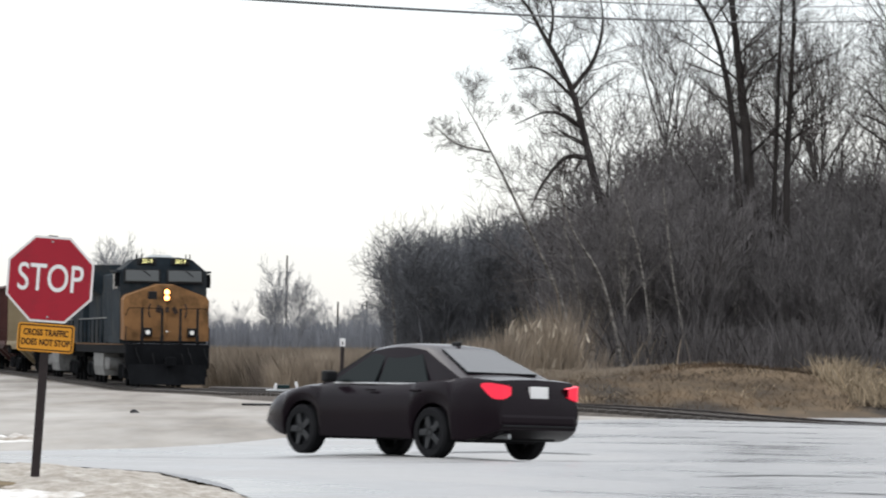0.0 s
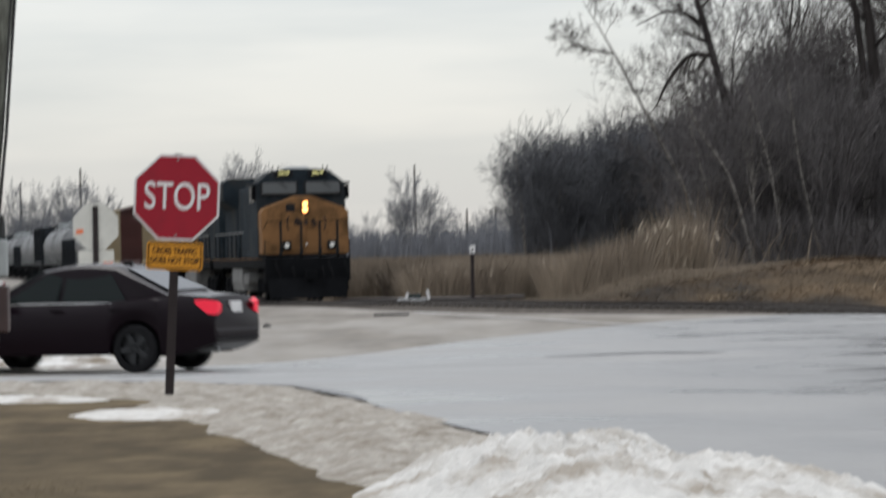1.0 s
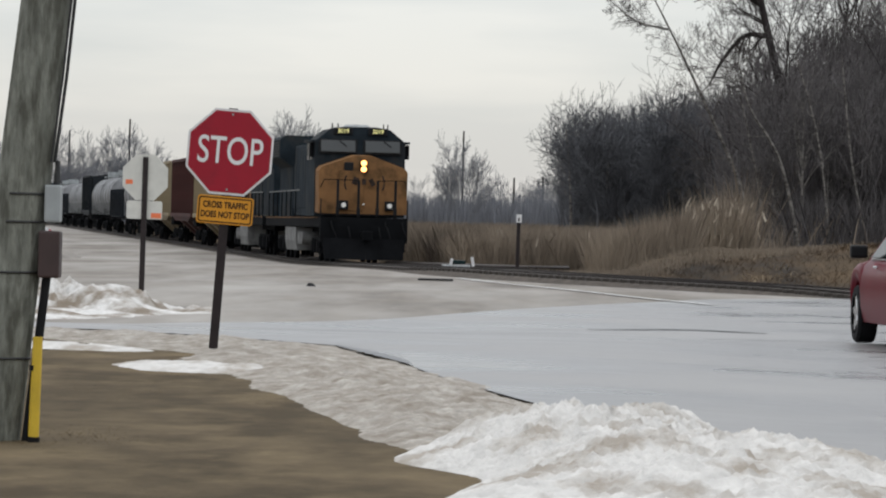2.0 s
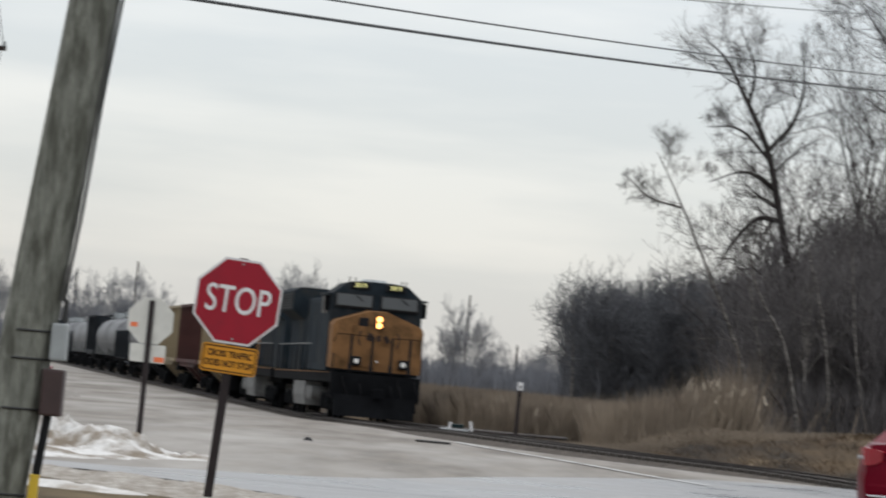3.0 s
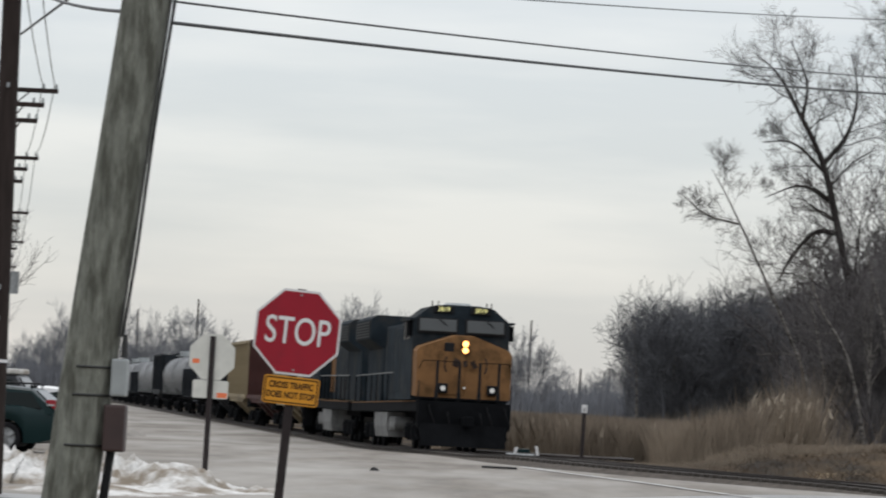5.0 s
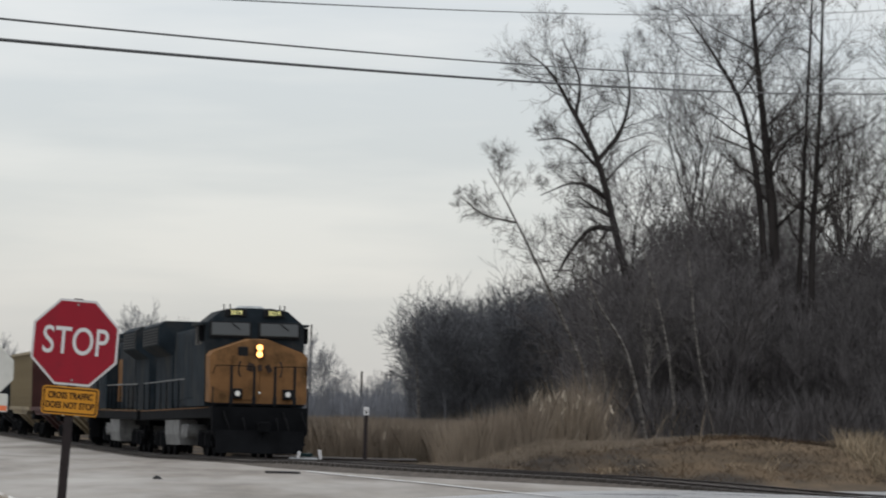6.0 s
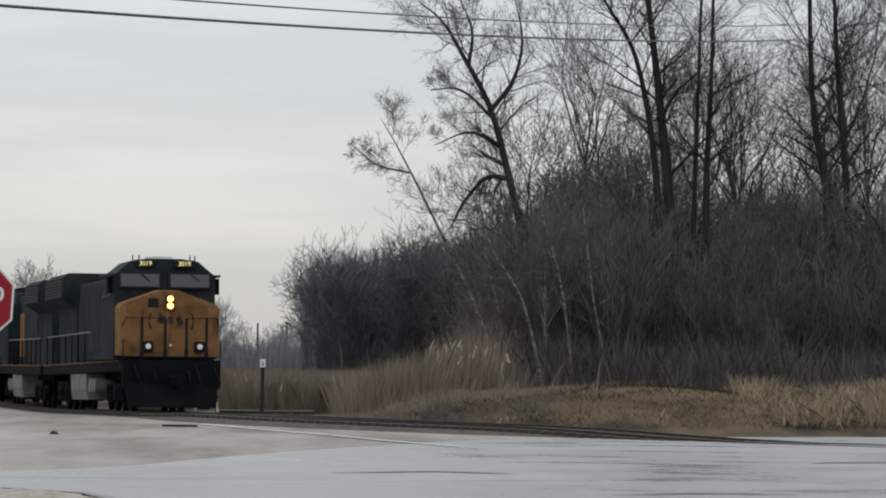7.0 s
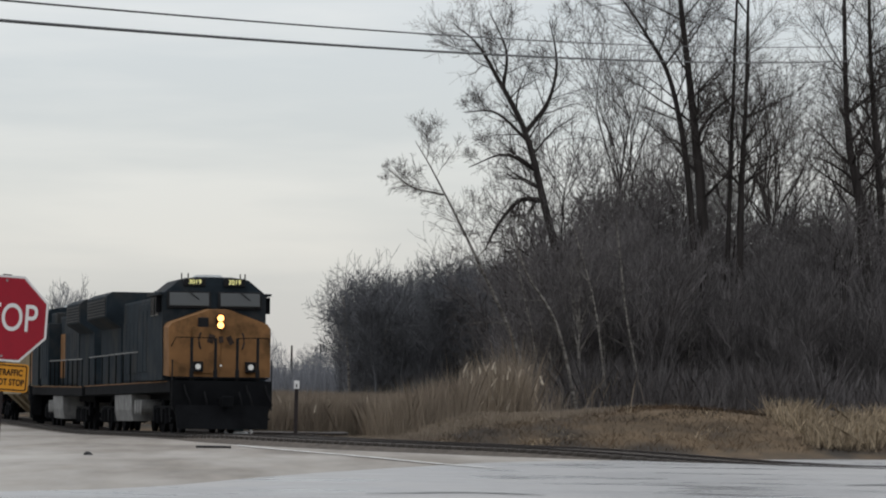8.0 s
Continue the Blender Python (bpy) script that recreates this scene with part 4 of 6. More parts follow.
def tree_kind(seed, height, r, levels, kids, spread, up, lean=0.05, thin=0.008, stems=1, bark=BARK, twig=TWIG):
    rng = np.random.default_rng(seed)
    out = []
    for _ in range(stems):
        d = np.array((rng.normal(0, lean), rng.normal(0, lean), 1.0))
        d /= np.linalg.norm(d)
        p = np.array((rng.normal(0, 0.5), rng.normal(0, 0.5), -0.3)) if stems > 1 else np.array((0, 0, -0.3))
        limb(rng, out, p, d, height * rng.uniform(0.75, 1.0), r, 0, levels, spread, 0.0, kids, up, thin)
    return tree_meshes("wood_tree", out, bark, twig)


def thicket_mesh(seed, height, material):
    rng = np.random.default_rng(seed)
    out = []
    for _ in range(7):
        d = np.array((rng.normal(0, 0.22), rng.normal(0, 0.22), 1.0))
        limb(rng, out, np.array((rng.normal(0, 0.6), rng.normal(0, 0.6), -0.3)), d / np.linalg.norm(d), height * rng.uniform(0.6, 1.0), 0.035, 0, 2, 0.55, 0.0, 5, 0.45, 0.012)
    v, f = prisms(out, 3)
    return fast_mesh("thicket", v, f, material)


def build_wood():
    rng = random.Random(8)
    tall = [tree_kind(100 + k, 13.5, 0.16, 3, 7, 0.55, 0.35, thin=0.007) for k in range(4)]
    mid = [tree_kind(120 + k, 8.2, 0.08, 3, 6, 0.68, 0.28, 0.12, 0.008, twig=BRUSH) for k in range(4)]
    crowned = [tree_kind(180 + k, 10.2, 0.14, 3, 8, 0.62, 0.2, 0.05, 0.019, bark=HAZE_BLUE_BARK, twig=HAZE_BLUE_BARK) for k in range(5)]
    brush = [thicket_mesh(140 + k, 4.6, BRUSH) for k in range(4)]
    # thickets past the field: twigs in the haze-tinted blue, not brown
    slate = [thicket_mesh(150 + k, 4.6, HAZE_BLUE_BARK) for k in range(3)]
    pale = [tree_kind(160 + k, 8.0, 0.08, 3, 6, 0.5, 0.4, 0.16, bark=BIRCH, twig=BRUSH) for k in range(2)]

    def scatter(kinds, n, x0, x1, y0, y1, lo, hi, label, category, group, name):
        for _ in range(n):
            y = y0 + (y1 - y0) * rng.random()
            k = y / 175
            x = (x0 + (x1 - x0) * rng.random()) * k
            s = lo + (hi - lo) * rng.random()
            m = pose(x, y, float(land(x, y)), 0, 0, rng.random() * 360) @ Matrix.Diagonal((s, s, s, 1))
            kind = kinds[rng.randrange(len(kinds))]
            if name == "thicket":
                t = tagged(new(name, kind), label, category, kind="stuff")
            else:
                t = tree_of(name, kind, Matrix.Identity(4), label, category, group)
            t.matrix_world = m
    scatter(tall, 22, 14, 34, 178, 230, 0.8, 1.3, "bare dark deciduous tree in the wood", "tree", "trees of the wood", "tree")
    scatter(mid, 74, 9.5, 33, 166, 225, 0.65, 1.15, "slender bare young tree in the wood", "tree", "young trees of the wood", "young_tree")
    scatter(crowned, 74, 3.3, 14, 228, 300, 0.55, 0.76, "bare round-crowned tree at the field's far side, blued for haze", "tree", "trees beyond the field", "tree")
    scatter(mid, 14, 11.5, 17, 176, 190, 1.2, 1.6, "slender bare tree with a fine twiggy crown", "tree", "young trees of the wood", "young_tree")
    scatter(mid, 10, 21, 32, 176, 190, 0.9, 1.25, "slender bare tree with a fine twiggy crown", "tree", "young trees of the wood", "young_tree")
    scatter(pale, 26, 8.5, 24, 162, 178, 0.6, 1.0, "thin pale-barked young tree", "tree", "pale saplings", "young_tree")
    scatter(brush, 110, 9.5, 33, 163, 200, 0.8, 1.3, "dense bare thicket of brown twigs", "bush", "thickets", "thicket")
    scatter(slate, 70, 3.0, 14, 222, 290, 0.7, 1.15, "dense bare thicket of brown twigs", "bush", "thickets", "thicket")
    scatter(brush, 60, 20, 34, 163, 178, 0.8, 1.2, "dense bare thicket of brown twigs", "bush", "thickets", "thicket")
    # dense woods behind, and the far treelines, each one mass
    def mass(name, spots, seed, label, material, lo, hi, levels=2, kids=8, thin=0.02, spread=0.78, up=0.18):
        protos = []
        for k in range(3):
            out = []
            r2 = np.random.default_rng(seed + k)
            d = np.array((r2.normal(0, 0.06), 0.0, 1.0))
            limb(r2, out, (0, 0, -0.5), d / np.linalg.norm(d), 0.85, 0.013, 0, levels, spread, 0.0, kids, up, thin / 10)
            protos.append(prisms(out, 3))
        V, Fc, off = [], [], 0
        for x, y, h in spots:
            v, f = protos[rng.randrange(3)]
            a = rng.random() * 6.28
            hh = h * (lo + (hi - lo) * rng.random())
            R = np.array(((math.cos(a), -math.sin(a), 0), (math.sin(a), math.cos(a), 0), (0, 0, 1)))
            V.append((v + (0, 0, 0.5)) @ R.T * (hh * 0.72, hh * 0.72, hh) + (x, y, float(land(x, y)) - 0.3))
            Fc.append(f + off)
            off += len(v)
        me = fast_mesh(name, np.concatenate(V), np.concatenate(Fc), material)
        tagged(new(name, me), label, "woodland", kind="stuff")
    spots = [(x * y / 200, y, 8.2 + 2.8 * rng.random()) for x, y in ((12 + 30 * rng.random(), 205 + 60 * rng.random()) for _ in range(330))]
    mass("deep_wood", spots, 300, "deep dark mass of bare trees behind the wood's edge", BRUSH, 0.6, 1.1, 2, 7, 0.035)
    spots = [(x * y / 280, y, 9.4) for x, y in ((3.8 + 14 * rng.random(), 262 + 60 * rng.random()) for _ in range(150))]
    mass("distant_wood", spots, 320, "bare dark wood at the field's far side, blued for haze", HAZE_BLUE_BARK, 0.7, 1.1, 3, 5, 0.014)
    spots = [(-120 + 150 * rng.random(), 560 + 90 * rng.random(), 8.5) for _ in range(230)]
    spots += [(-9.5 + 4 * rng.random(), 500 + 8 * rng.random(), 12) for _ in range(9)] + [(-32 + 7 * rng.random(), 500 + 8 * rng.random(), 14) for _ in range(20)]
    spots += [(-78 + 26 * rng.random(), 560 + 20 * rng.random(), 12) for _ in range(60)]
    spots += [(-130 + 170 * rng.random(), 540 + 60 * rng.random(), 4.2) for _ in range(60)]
    # the treeline's grey is haze put into its base colour
    mass("far_treeline", spots, 340, "far line of bare trees on the horizon, painted haze grey", HAZE_GREY_BARK, 0.5, 1.05, 3, 5, 0.02, 0.62, 0.28)
    spots = [(-90 + 44 * rng.random(), 270 + 45 * rng.random(), 13) for _ in range(190)]
    mass("left_wood", spots, 360, "grey-brown bare wood beyond the parked cars", LEFT_BARK, 0.5, 1.1, 3, 5, 0.011, 0.5, 0.4)
    scatter(tall, 3, 25, 34, 190, 220, 1.0, 1.3, "tall bare dark tree deep in the wood", "tree", "trees of the wood", "tree")


build_wood()


def blades(name, n, place, height, width, material, label, seed, lean=0.25, lift=(0.0, 0.0), patchy=0.0):
    rng = np.random.default_rng(seed)
    xy = place(rng, n)
    n = len(xy)
    z = land(xy[:, 0], xy[:, 1]) - 0.03 + rng.uniform(lift[0], lift[1], n)
    h = height * rng.uniform(0.45, 1.1, n)
    if patchy:
        h *= np.array([1 + patchy * noise.noise((x * 0.9, y * 0.35, seed)) for x, y in xy])
    a = rng.uniform(0, 2 * np.pi, n)
    base = np.column_stack([xy, z])
    wv = np.column_stack([np.cos(a), np.sin(a), np.zeros(n)]) * (width * rng.uniform(0.6, 1.4, n))[:, None]
    tip = base + np.column_stack([rng.normal(0, lean, n) * h, rng.normal(0, lean, n) * h, h])
    mid = base * 0.45 + tip * 0.55 + np.column_stack([np.zeros((n, 2)), h * 0.08])
    verts = np.stack([base - wv, base + wv, mid + wv * 0.8, tip, mid - wv * 0.8], 1).reshape(-1, 3)
    i = np.arange(n) * 5
    faces = np.stack([i, i + 1, i + 2, i + 3, i + 4], 1)
    me = fast_mesh(name, verts, faces, material)
    return tagged(new(name, me), label, "grass", kind="stuff")


def build_grass():
    def clumped(x0, x1, y0, y1, keep, size=0.5):
        def f(rng, n):
            c = np.column_stack([rng.uniform(x0, x1, n // 12 + 40), rng.uniform(y0, y1, n // 12 + 40)])
            c = c[[keep(x, y) for x, y in c]]
            q = c[rng.integers(0, len(c), n)] + rng.normal(0, size, (n, 2))
            return q[[keep(x, y) for x, y in q]]
        return f
    field = lambda x, y: x > track_x(y) + 3.2 and not (x > 5.5 and y < 152) and (y > 135 or x > 2.2)
    blades("reed_bed", 165000, clumped(-16, 8, 122, 160, field, 1.1), 1.5, 0.006, REED, "dense bed of dry tan reeds beyond the track", 1, 0.22, patchy=0.25)
    blades("far_reed_bed", 40000, clumped(-40, 14, 160, 330, lambda x, y: x > track_x(y) + 6, 1.5), 1.6, 0.028, REED, "far bed of dry tan reeds", 2, 0.3)
    def even(x0, x1, y0, y1):
        return lambda rng, n: np.column_stack([rng.uniform(x0, x1, n), rng.uniform(y0, y1, n)])
    # horizon brush takes the same painted haze grey
    blades("horizon_brush", 30000, even(-140, 60, 545, 600), 5.2, 0.08, HAZE_GREY_BARK, "low brush along the horizon, painted haze grey", 8, 0.12)
    blades("wood_brush", 9000, even(13, 52, 258, 268), 4.5, 0.05, BRUSH, "low dark brush in the deep wood", 9, 0.12)
    blades("edge_brush", 14000, even(3.4, 16, 262, 300), 4.6, 0.035, HAZE_BLUE_BARK, "low dark brush under the field's far wood, blued for haze", 10, 0.12)
    blades("understorey", 15000, even(9.5, 34, 159, 174), 2.2, 0.012, BRUSH, "low tangle of brush under the wood's edge", 15, 0.35, patchy=0.6)
    blades("left_brush", 14000, even(-95, -44, 272, 300), 5.2, 0.04, LEFT_BARK, "low brown brush under the wood beyond the cars", 11, 0.12)
    blades("tall_reeds", 3600, clumped(6.1, 8.0, 138, 145, lambda x, y: True, 0.35), 3.1, 0.008, REED, "tall clump of pale plumed reeds", 3, 0.2, patchy=0.7)
    blades("reed_plumes", 260, clumped(6.1, 8.0, 138, 145, lambda x, y: True, 0.35), 0.42, 0.03, PLUME, "feathery pale plumes over the reeds", 12, 0.35, (1.0, 2.5))
    blades("field_plumes", 900, clumped(-2, 7, 124, 150, field, 0.8), 0.3, 0.02, PLUME, "scattered pale plumes over the reed bed", 13, 0.35, (0.7, 1.25))
    blades("berm_grass", 30000, clumped(3, 26, 101, 132, lambda x, y: x > track_x(y) + 2.6, 0.35), 0.16, 0.005, BERM, "short matted brown grass on the berm", 4, 0.8)
    blades("berm_straw", 900, clumped(4, 14, 104, 130, lambda x, y: x > track_x(y) + 3.0 and noise.noise((x * 0.5, y * 0.16, 4)) > 0.12, 0.3), 0.2, 0.007, STRAW, "pale patches of dead grass on the berm", 14, 0.9)
    blades("straw_tufts", 8000, clumped(13.5, 22, 102, 112, lambda x, y: noise.noise((x * 0.9, y * 0.7, 2)) > -0.05, 0.28), 0.7, 0.011, STRAW, "pale straw tufts at the berm's end", 5, 0.45)
    blades("weed_fringe", 9000, clumped(-1.5, 9, 114, 122, lambda x, y: x > track_x(y) + 2.5, 0.4), 0.22, 0.008, REED, "low pale weeds beside the rails", 6, 0.3)
    blades("lawn_grass", 70000, clumped(-5.6, 0.5, 15, 36, lambda x, y: x < -0.9 and x > -0.16 * y - 0.5, 0.15), 0.03, 0.003, LAWN_GRASS, "short dormant brown grass", 7, 0.9, patchy=0.6)



build_grass()


# ---- train; local x runs forward, y to the left, z up from the rail head ----
def wheelset(name, x, parent, r=0.53):
    bm = B()
    for y in (-0.75, 0.75):
        rod(bm, (0, y - 0.07, 0), (0, y + 0.07, 0), r, n=24)
    rod(bm, (0, -0.8, 0), (0, 0.8, 0), 0.09, n=10)
    ob = part(name, bm, LOCO_GREY, parent)
    ob.location = (x, 0, r)
    return ob


def truck(x, parent, axles, material=LOCO_GREY, r=0.53):
    bm = B()
    span = axles[-1] - axles[0] + 1.1
    for y in (-0.98, 0.98):
        box(bm, (x, y, r + 0.16), (span, 0.16, 0.32), 0.04)
        for a in axles:
            box(bm, (x + a, y * 1.06, r), (0.38, 0.18, 0.42), 0.04)
        for a, b in zip(axles[:-1], axles[1:]):
            rod(bm, (x + (a + b) / 2, y * 1.05, r - 0.25), (x + (a + b) / 2, y * 1.05, r + 0.25), 0.13, n=10)
    t = part("truck", bm, material, parent, "grimy side frames")
    for a in axles:
        wheelset("wheelset", x + a, t, r)
    return t


def loco(label):
    s = thing("locomotive", Matrix.Identity(4), label, "locomotive")
    L = 22.2
    bm = B()
    box(bm, (-L / 2 + 0.3, 0, 1.40), (L - 0.9, 2.95, 0.36), 0.03)
    box(bm, (-L / 2 + 0.3, 0, 1.15), (L - 5, 1.6, 0.3), 0.03)
    fr = part("underframe", bm, LOCO_GREY, s, "dark grimy frame")
    bm = B()
    for y in (-1.485, 1.485):
        box(bm, (-L / 2, y, 1.55), (L - 1.6, 0.012, 0.028))
    part("sill_stripe", bm, LOCO_YELLOW, fr, "thin yellow sill stripe")
    # pilot, plow and coupler
    bm = B()
    plate(bm, [(-1.5, 1.58), (1.5, 1.58), (1.5, 0.85), (1.38, 0.55), (-1.38, 0.55), (-1.5, 0.85)], 0.16, "x", 0.35)
    part("pilot", bm, LOCO_GREY, s, "dark end plate")
    bm = B()
    v = [(0.52, -1.42, 0.85), (0.98, 0, 0.85), (0.52, 1.42, 0.85), (0.68, -1.36, 0.13), (1.2, 0, 0.13), (0.68, 1.36, 0.13)]
    vs = [bm.verts.new(q) for q in v] + [bm.verts.new((q[0] - 0.12, q[1], q[2])) for q in v]
    for f in ((0, 1, 4, 3), (1, 2, 5, 4), (6, 9, 10, 7), (7, 10, 11, 8), (0, 6, 7, 1), (1, 7, 8, 2), (3, 4, 10, 9), (4, 5, 11, 10), (0, 3, 9, 6), (2, 8, 11, 5)):
        bm.faces.new([vs[i] for i in f])
    bmesh.ops.recalc_face_normals(bm, faces=bm.faces[:])
    part("plow", bm, LOCO_GREY, s, "dark snow plow")
    bm = B()
    box(bm, (0.85, 0, 0.95), (0.75, 0.24, 0.26), 0.04)
    box(bm, (1.2, 0.06, 0.95), (0.25, 0.34, 0.34), 0.05)
    part("coupler", bm, LOCO_GREY, s)
    for y in (-0.55, 0.5, 0.8):
        bm = B()
        tube(bm, [(0.6 + 0.08 * math.sin(k * 0.6), y + 0.02 * k, 1.25 - 0.1 * k) for k in range(7)], 0.03)
        part("brake_hose", bm, RUBBER, s)
    for y in (-1.28, 1.28):
        bm = B()
        for z in (0.45, 0.8, 1.15):
            box(bm, (0.2, y, z), (0.42, 0.4, 0.04))
        box(bm, (0.0, y, 0.95), (0.04, 0.42, 1.1))
        part("step", bm, LOCO_GREY, s)
    # wide nose
    bm = B()
    prof = [(-1.55, 1.70), (1.55, 1.70), (1.55, 3.16), (1.45, 3.30), (0.30, 3.72), (-0.30, 3.72), (-1.45, 3.30), (-1.55, 3.16)]
    a = [bm.verts.new((0.0 if z < 2.9 else -0.10 if z < 3.6 else -0.16, y * (1 if z > 3 else 0.985), z)) for y, z in prof]
    b = [bm.verts.new((-1.35, y, min(z, 3.74) + 0.05)) for y, z in prof]
    bm.faces.new(a)
    for i in range(8):
        j = (i + 1) % 8
        bm.faces.new((a[j], a[i], b[i], b[j]))
    bmesh.ops.recalc_face_normals(bm, faces=bm.faces[:])
    nose = part("nose", bm, LOCO_YELLOW, s, "scuffed yellow wide nose")
    bm = B()
    box(bm, (0.0, -0.52, 3.30), (0.05, 0.32, 0.36), 0.03)
    part("door_window", bm, BLACK, nose)
    bm = B()
    box(bm, (0.012, -0.42, 2.50), (0.03, 0.85, 1.4), 0.02)
    part("nose_door", bm, LOCO_YELLOW, nose)
    for k, (y, w, h) in enumerate(((0.30, 0.16, 0.26), (0.02, 0.14, 0.2), (-0.28, 0.2, 0.26))):
        bm = B()
        box(bm, (0.035, y, 2.80 + 0.02 * k), (0.012, w, h), 0.005, pose(0, 0, 0, 28 - 24 * k, 0, 0))
        part("emblem", bm, EMBLEM, nose, "dark painted emblem")
    for y in (-0.55, 0.62):
        bm = B()
        arc = [radians(-70 + 20 * k) for k in range(8)]
        tube(bm, [(0.03, y + math.copysign(0.1 * math.cos(a), y), 2.78 + 0.26 * math.sin(a)) for a in arc], 0.03)
        part("emblem_bracket", bm, EMBLEM, nose)
    for z in (3.25, 3.46):
        bm = B()
        rod(bm, (-0.1, 0, z), (0.05, 0, z), 0.13, n=20)
        can = part("headlight", bm, LOCO_GREY, nose)
        bm = B()
        rod(bm, (0.052, 0, z), (0.062, 0, z), 0.098, n=20)
        part("lens", bm, HEADLIGHT, can, "glowing warm headlight lens")
    for y in (-0.68, 0.92):
        bm = B()
        box(bm, (0.06, y, 2.0), (0.16, 0.32, 0.32), 0.03)
        can = part("ditch_light", bm, BLACK, s)
        bm = B()
        rod(bm, (0.142, y, 2.0), (0.152, y, 2.0), 0.085, n=16)
        part("lens", bm, DITCH, can, "white ditch light")
    bm = B()
    rod(bm, (0.04, 0.02, 2.04), (0.06, 0.02, 2.04), 0.035, n=10)
    part("step_light", bm, DITCH, s)
    # cab
    bm = B()
    sec = [(-1.58, 1.6), (1.58, 1.6), (1.58, 4.22), (1.05, 4.66), (0.55, 4.74), (-0.55, 4.74), (-1.05, 4.66), (-1.58, 4.22)]
    a = [bm.verts.new((-1.18 - 0.16 * (z - 3.7) if z > 3.7 else -1.18, y, z)) for y, z in sec]
    b = [bm.verts.new((-4.1, y, z)) for y, z in sec]
    bm.faces.new(a)
    bm.faces.new(list(reversed(b)))
    for i in range(8):
        j = (i + 1) % 8
        bm.faces.new((a[j], a[i], b[i], b[j]))
    bmesh.ops.recalc_face_normals(bm, faces=bm.faces[:])
    cab = part("cab", bm, LOCO_BLUE, s, "dark blue cab")
    for y in (-0.78, 0.78):
        bm = B()
        box(bm, (-1.235, y, 4.04), (0.05, 1.34, 0.52), 0.02, pose(0, 0, 0, 0, -9, 0))
        fr2 = part("window_frame", bm, BLACK, cab)
        bm = B()
        box(bm, (-1.195, y, 4.05), (0.03, 1.22, 0.42), 0.03, pose(0, 0, 0, 0, -9, 0))
        part("windshield", bm, WINDSHIELD, fr2, "grey reflecting windshield")
        bm = B()
        rod(bm, (-1.14, y, 4.28), (-1.16, y + 0.3, 4.05), 0.014, n=6)
        part("wiper", bm, BLACK, fr2)
        bm = B()
        box(bm, (-1.30, y * 0.78, 4.58), (0.14, 0.66, 0.24), 0.02)
        nb = part("number_board", bm, BLACK, cab, "black number board with lit numerals")
        letters("3019", 0.20, NUMBER, nb, Matrix.Translation((-1.216, y * 0.78, 4.58)) @ Matrix(((0, 0, 1, 0), (1, 0, 0, 0), (0, 1, 0, 0), (0, 0, 0, 1))), 1.0, "numerals", 0.004, 0.001)
    for y in (-1.62, 1.62):
        bm = B()
        plate(bm, [(-3.9, 4.18), (-1.05, 4.18), (-1.05, 4.25), (-3.9, 4.3)], math.copysign(0.16, y), "y", y - math.copysign(0.06, y))
        part("sun_visor", bm, LOCO_BLUE, cab)
        bm = B()
        box(bm, (-2.35, y * 0.985, 3.88), (0.8, 0.03, 0.6), 0.02)
        box(bm, (-3.35, y * 0.985, 3.88), (0.8, 0.03, 0.6), 0.02)
        part("side_window", bm, WINDOW, cab)
        bm = B()
        box(bm, (-1.5, y * 1.03, 3.9), (0.06, 0.16, 0.5), 0.01)
        part("mirror", bm, LOCO_GREY, cab)
    bm = B()
    rod(bm, (-2.6, 0, 4.7), (-2.6, 0, 4.84), 0.55, 0.4, n=20)
    part("roof_dome", bm, GREY_BOX, cab, "pale air unit on the roof")
    for y in (-0.95, -0.75, 0.85, 1.0):
        bm = B()
        rod(bm, (-1.7, y, 4.6), (-1.7, y, 4.86), 0.02, n=6)
        part("antenna", bm, BLACK, cab)
    # long hood
    bm = B()
    box(bm, (-9.6, 0, 2.95), (11.0, 1.95, 2.7), 0.10)
    hood = part("hood", bm, LOCO_BLUE, s, "dark blue engine hood")
    for x in np.arange(-14.6, -4.6, 0.95):
        for y in (-0.985, 0.985):
            bm = B()
            box(bm, (x, y, 2.75), (0.86, 0.03, 1.7), 0.012)
            part("hood_door", bm, LOCO_YELLOW if -9.2 < x < -7.2 else LOCO_BLUE, hood)
    bm = B()
    box(bm, (-5.95, 0, 2.82), (3.1, 2.98, 2.44), 0.05)
    cabinet = part("inverter_cabinet", bm, LOCO_BLUE, s, "slate-blue equipment cabinet as wide as the cab")
    for y in (-1.5, 1.5):
        for x in (-4.75, -5.65, -6.55):
            bm = B()
            box(bm, (x, y, 2.85), (0.78, 0.03, 1.9), 0.012)
            part("cabinet_door", bm, LOCO_BLUE, cabinet)
        # no hollow here: a solid black strip paints the shade of the door recess
        bm = B()
        box(bm, (-4.24, y * 0.985, 2.95), (0.28, 0.06, 2.2), 0.01)
        part("door_recess", bm, BLACK, cabinet, "black strip standing in for the recess shade behind the cab")
    bm = B()
    box(bm, (-5.6, 0, 4.2), (2.6, 2.2, 0.55), 0.08)
    part("blower_housing", bm, LOCO_BLUE, s)
    bm = B()
    box(bm, (-8.6, 0, 4.42), (1.2, 0.8, 0.3), 0.05)
    part("exhaust_stack", bm, LOCO_GREY, s)
    bm = B()
    plate(bm, [(-1.0, 1.6), (1.0, 1.6), (1.0, 3.5), (1.52, 3.85), (1.52, 4.55), (1.3, 4.7), (-1.3, 4.7), (-1.52, 4.55), (-1.52, 3.85), (-1.0, 3.5)], -5.4, "x", -15.4)
    rad = part("radiator", bm, LOCO_BLUE, s, "flared radiator section")
    bm = B()
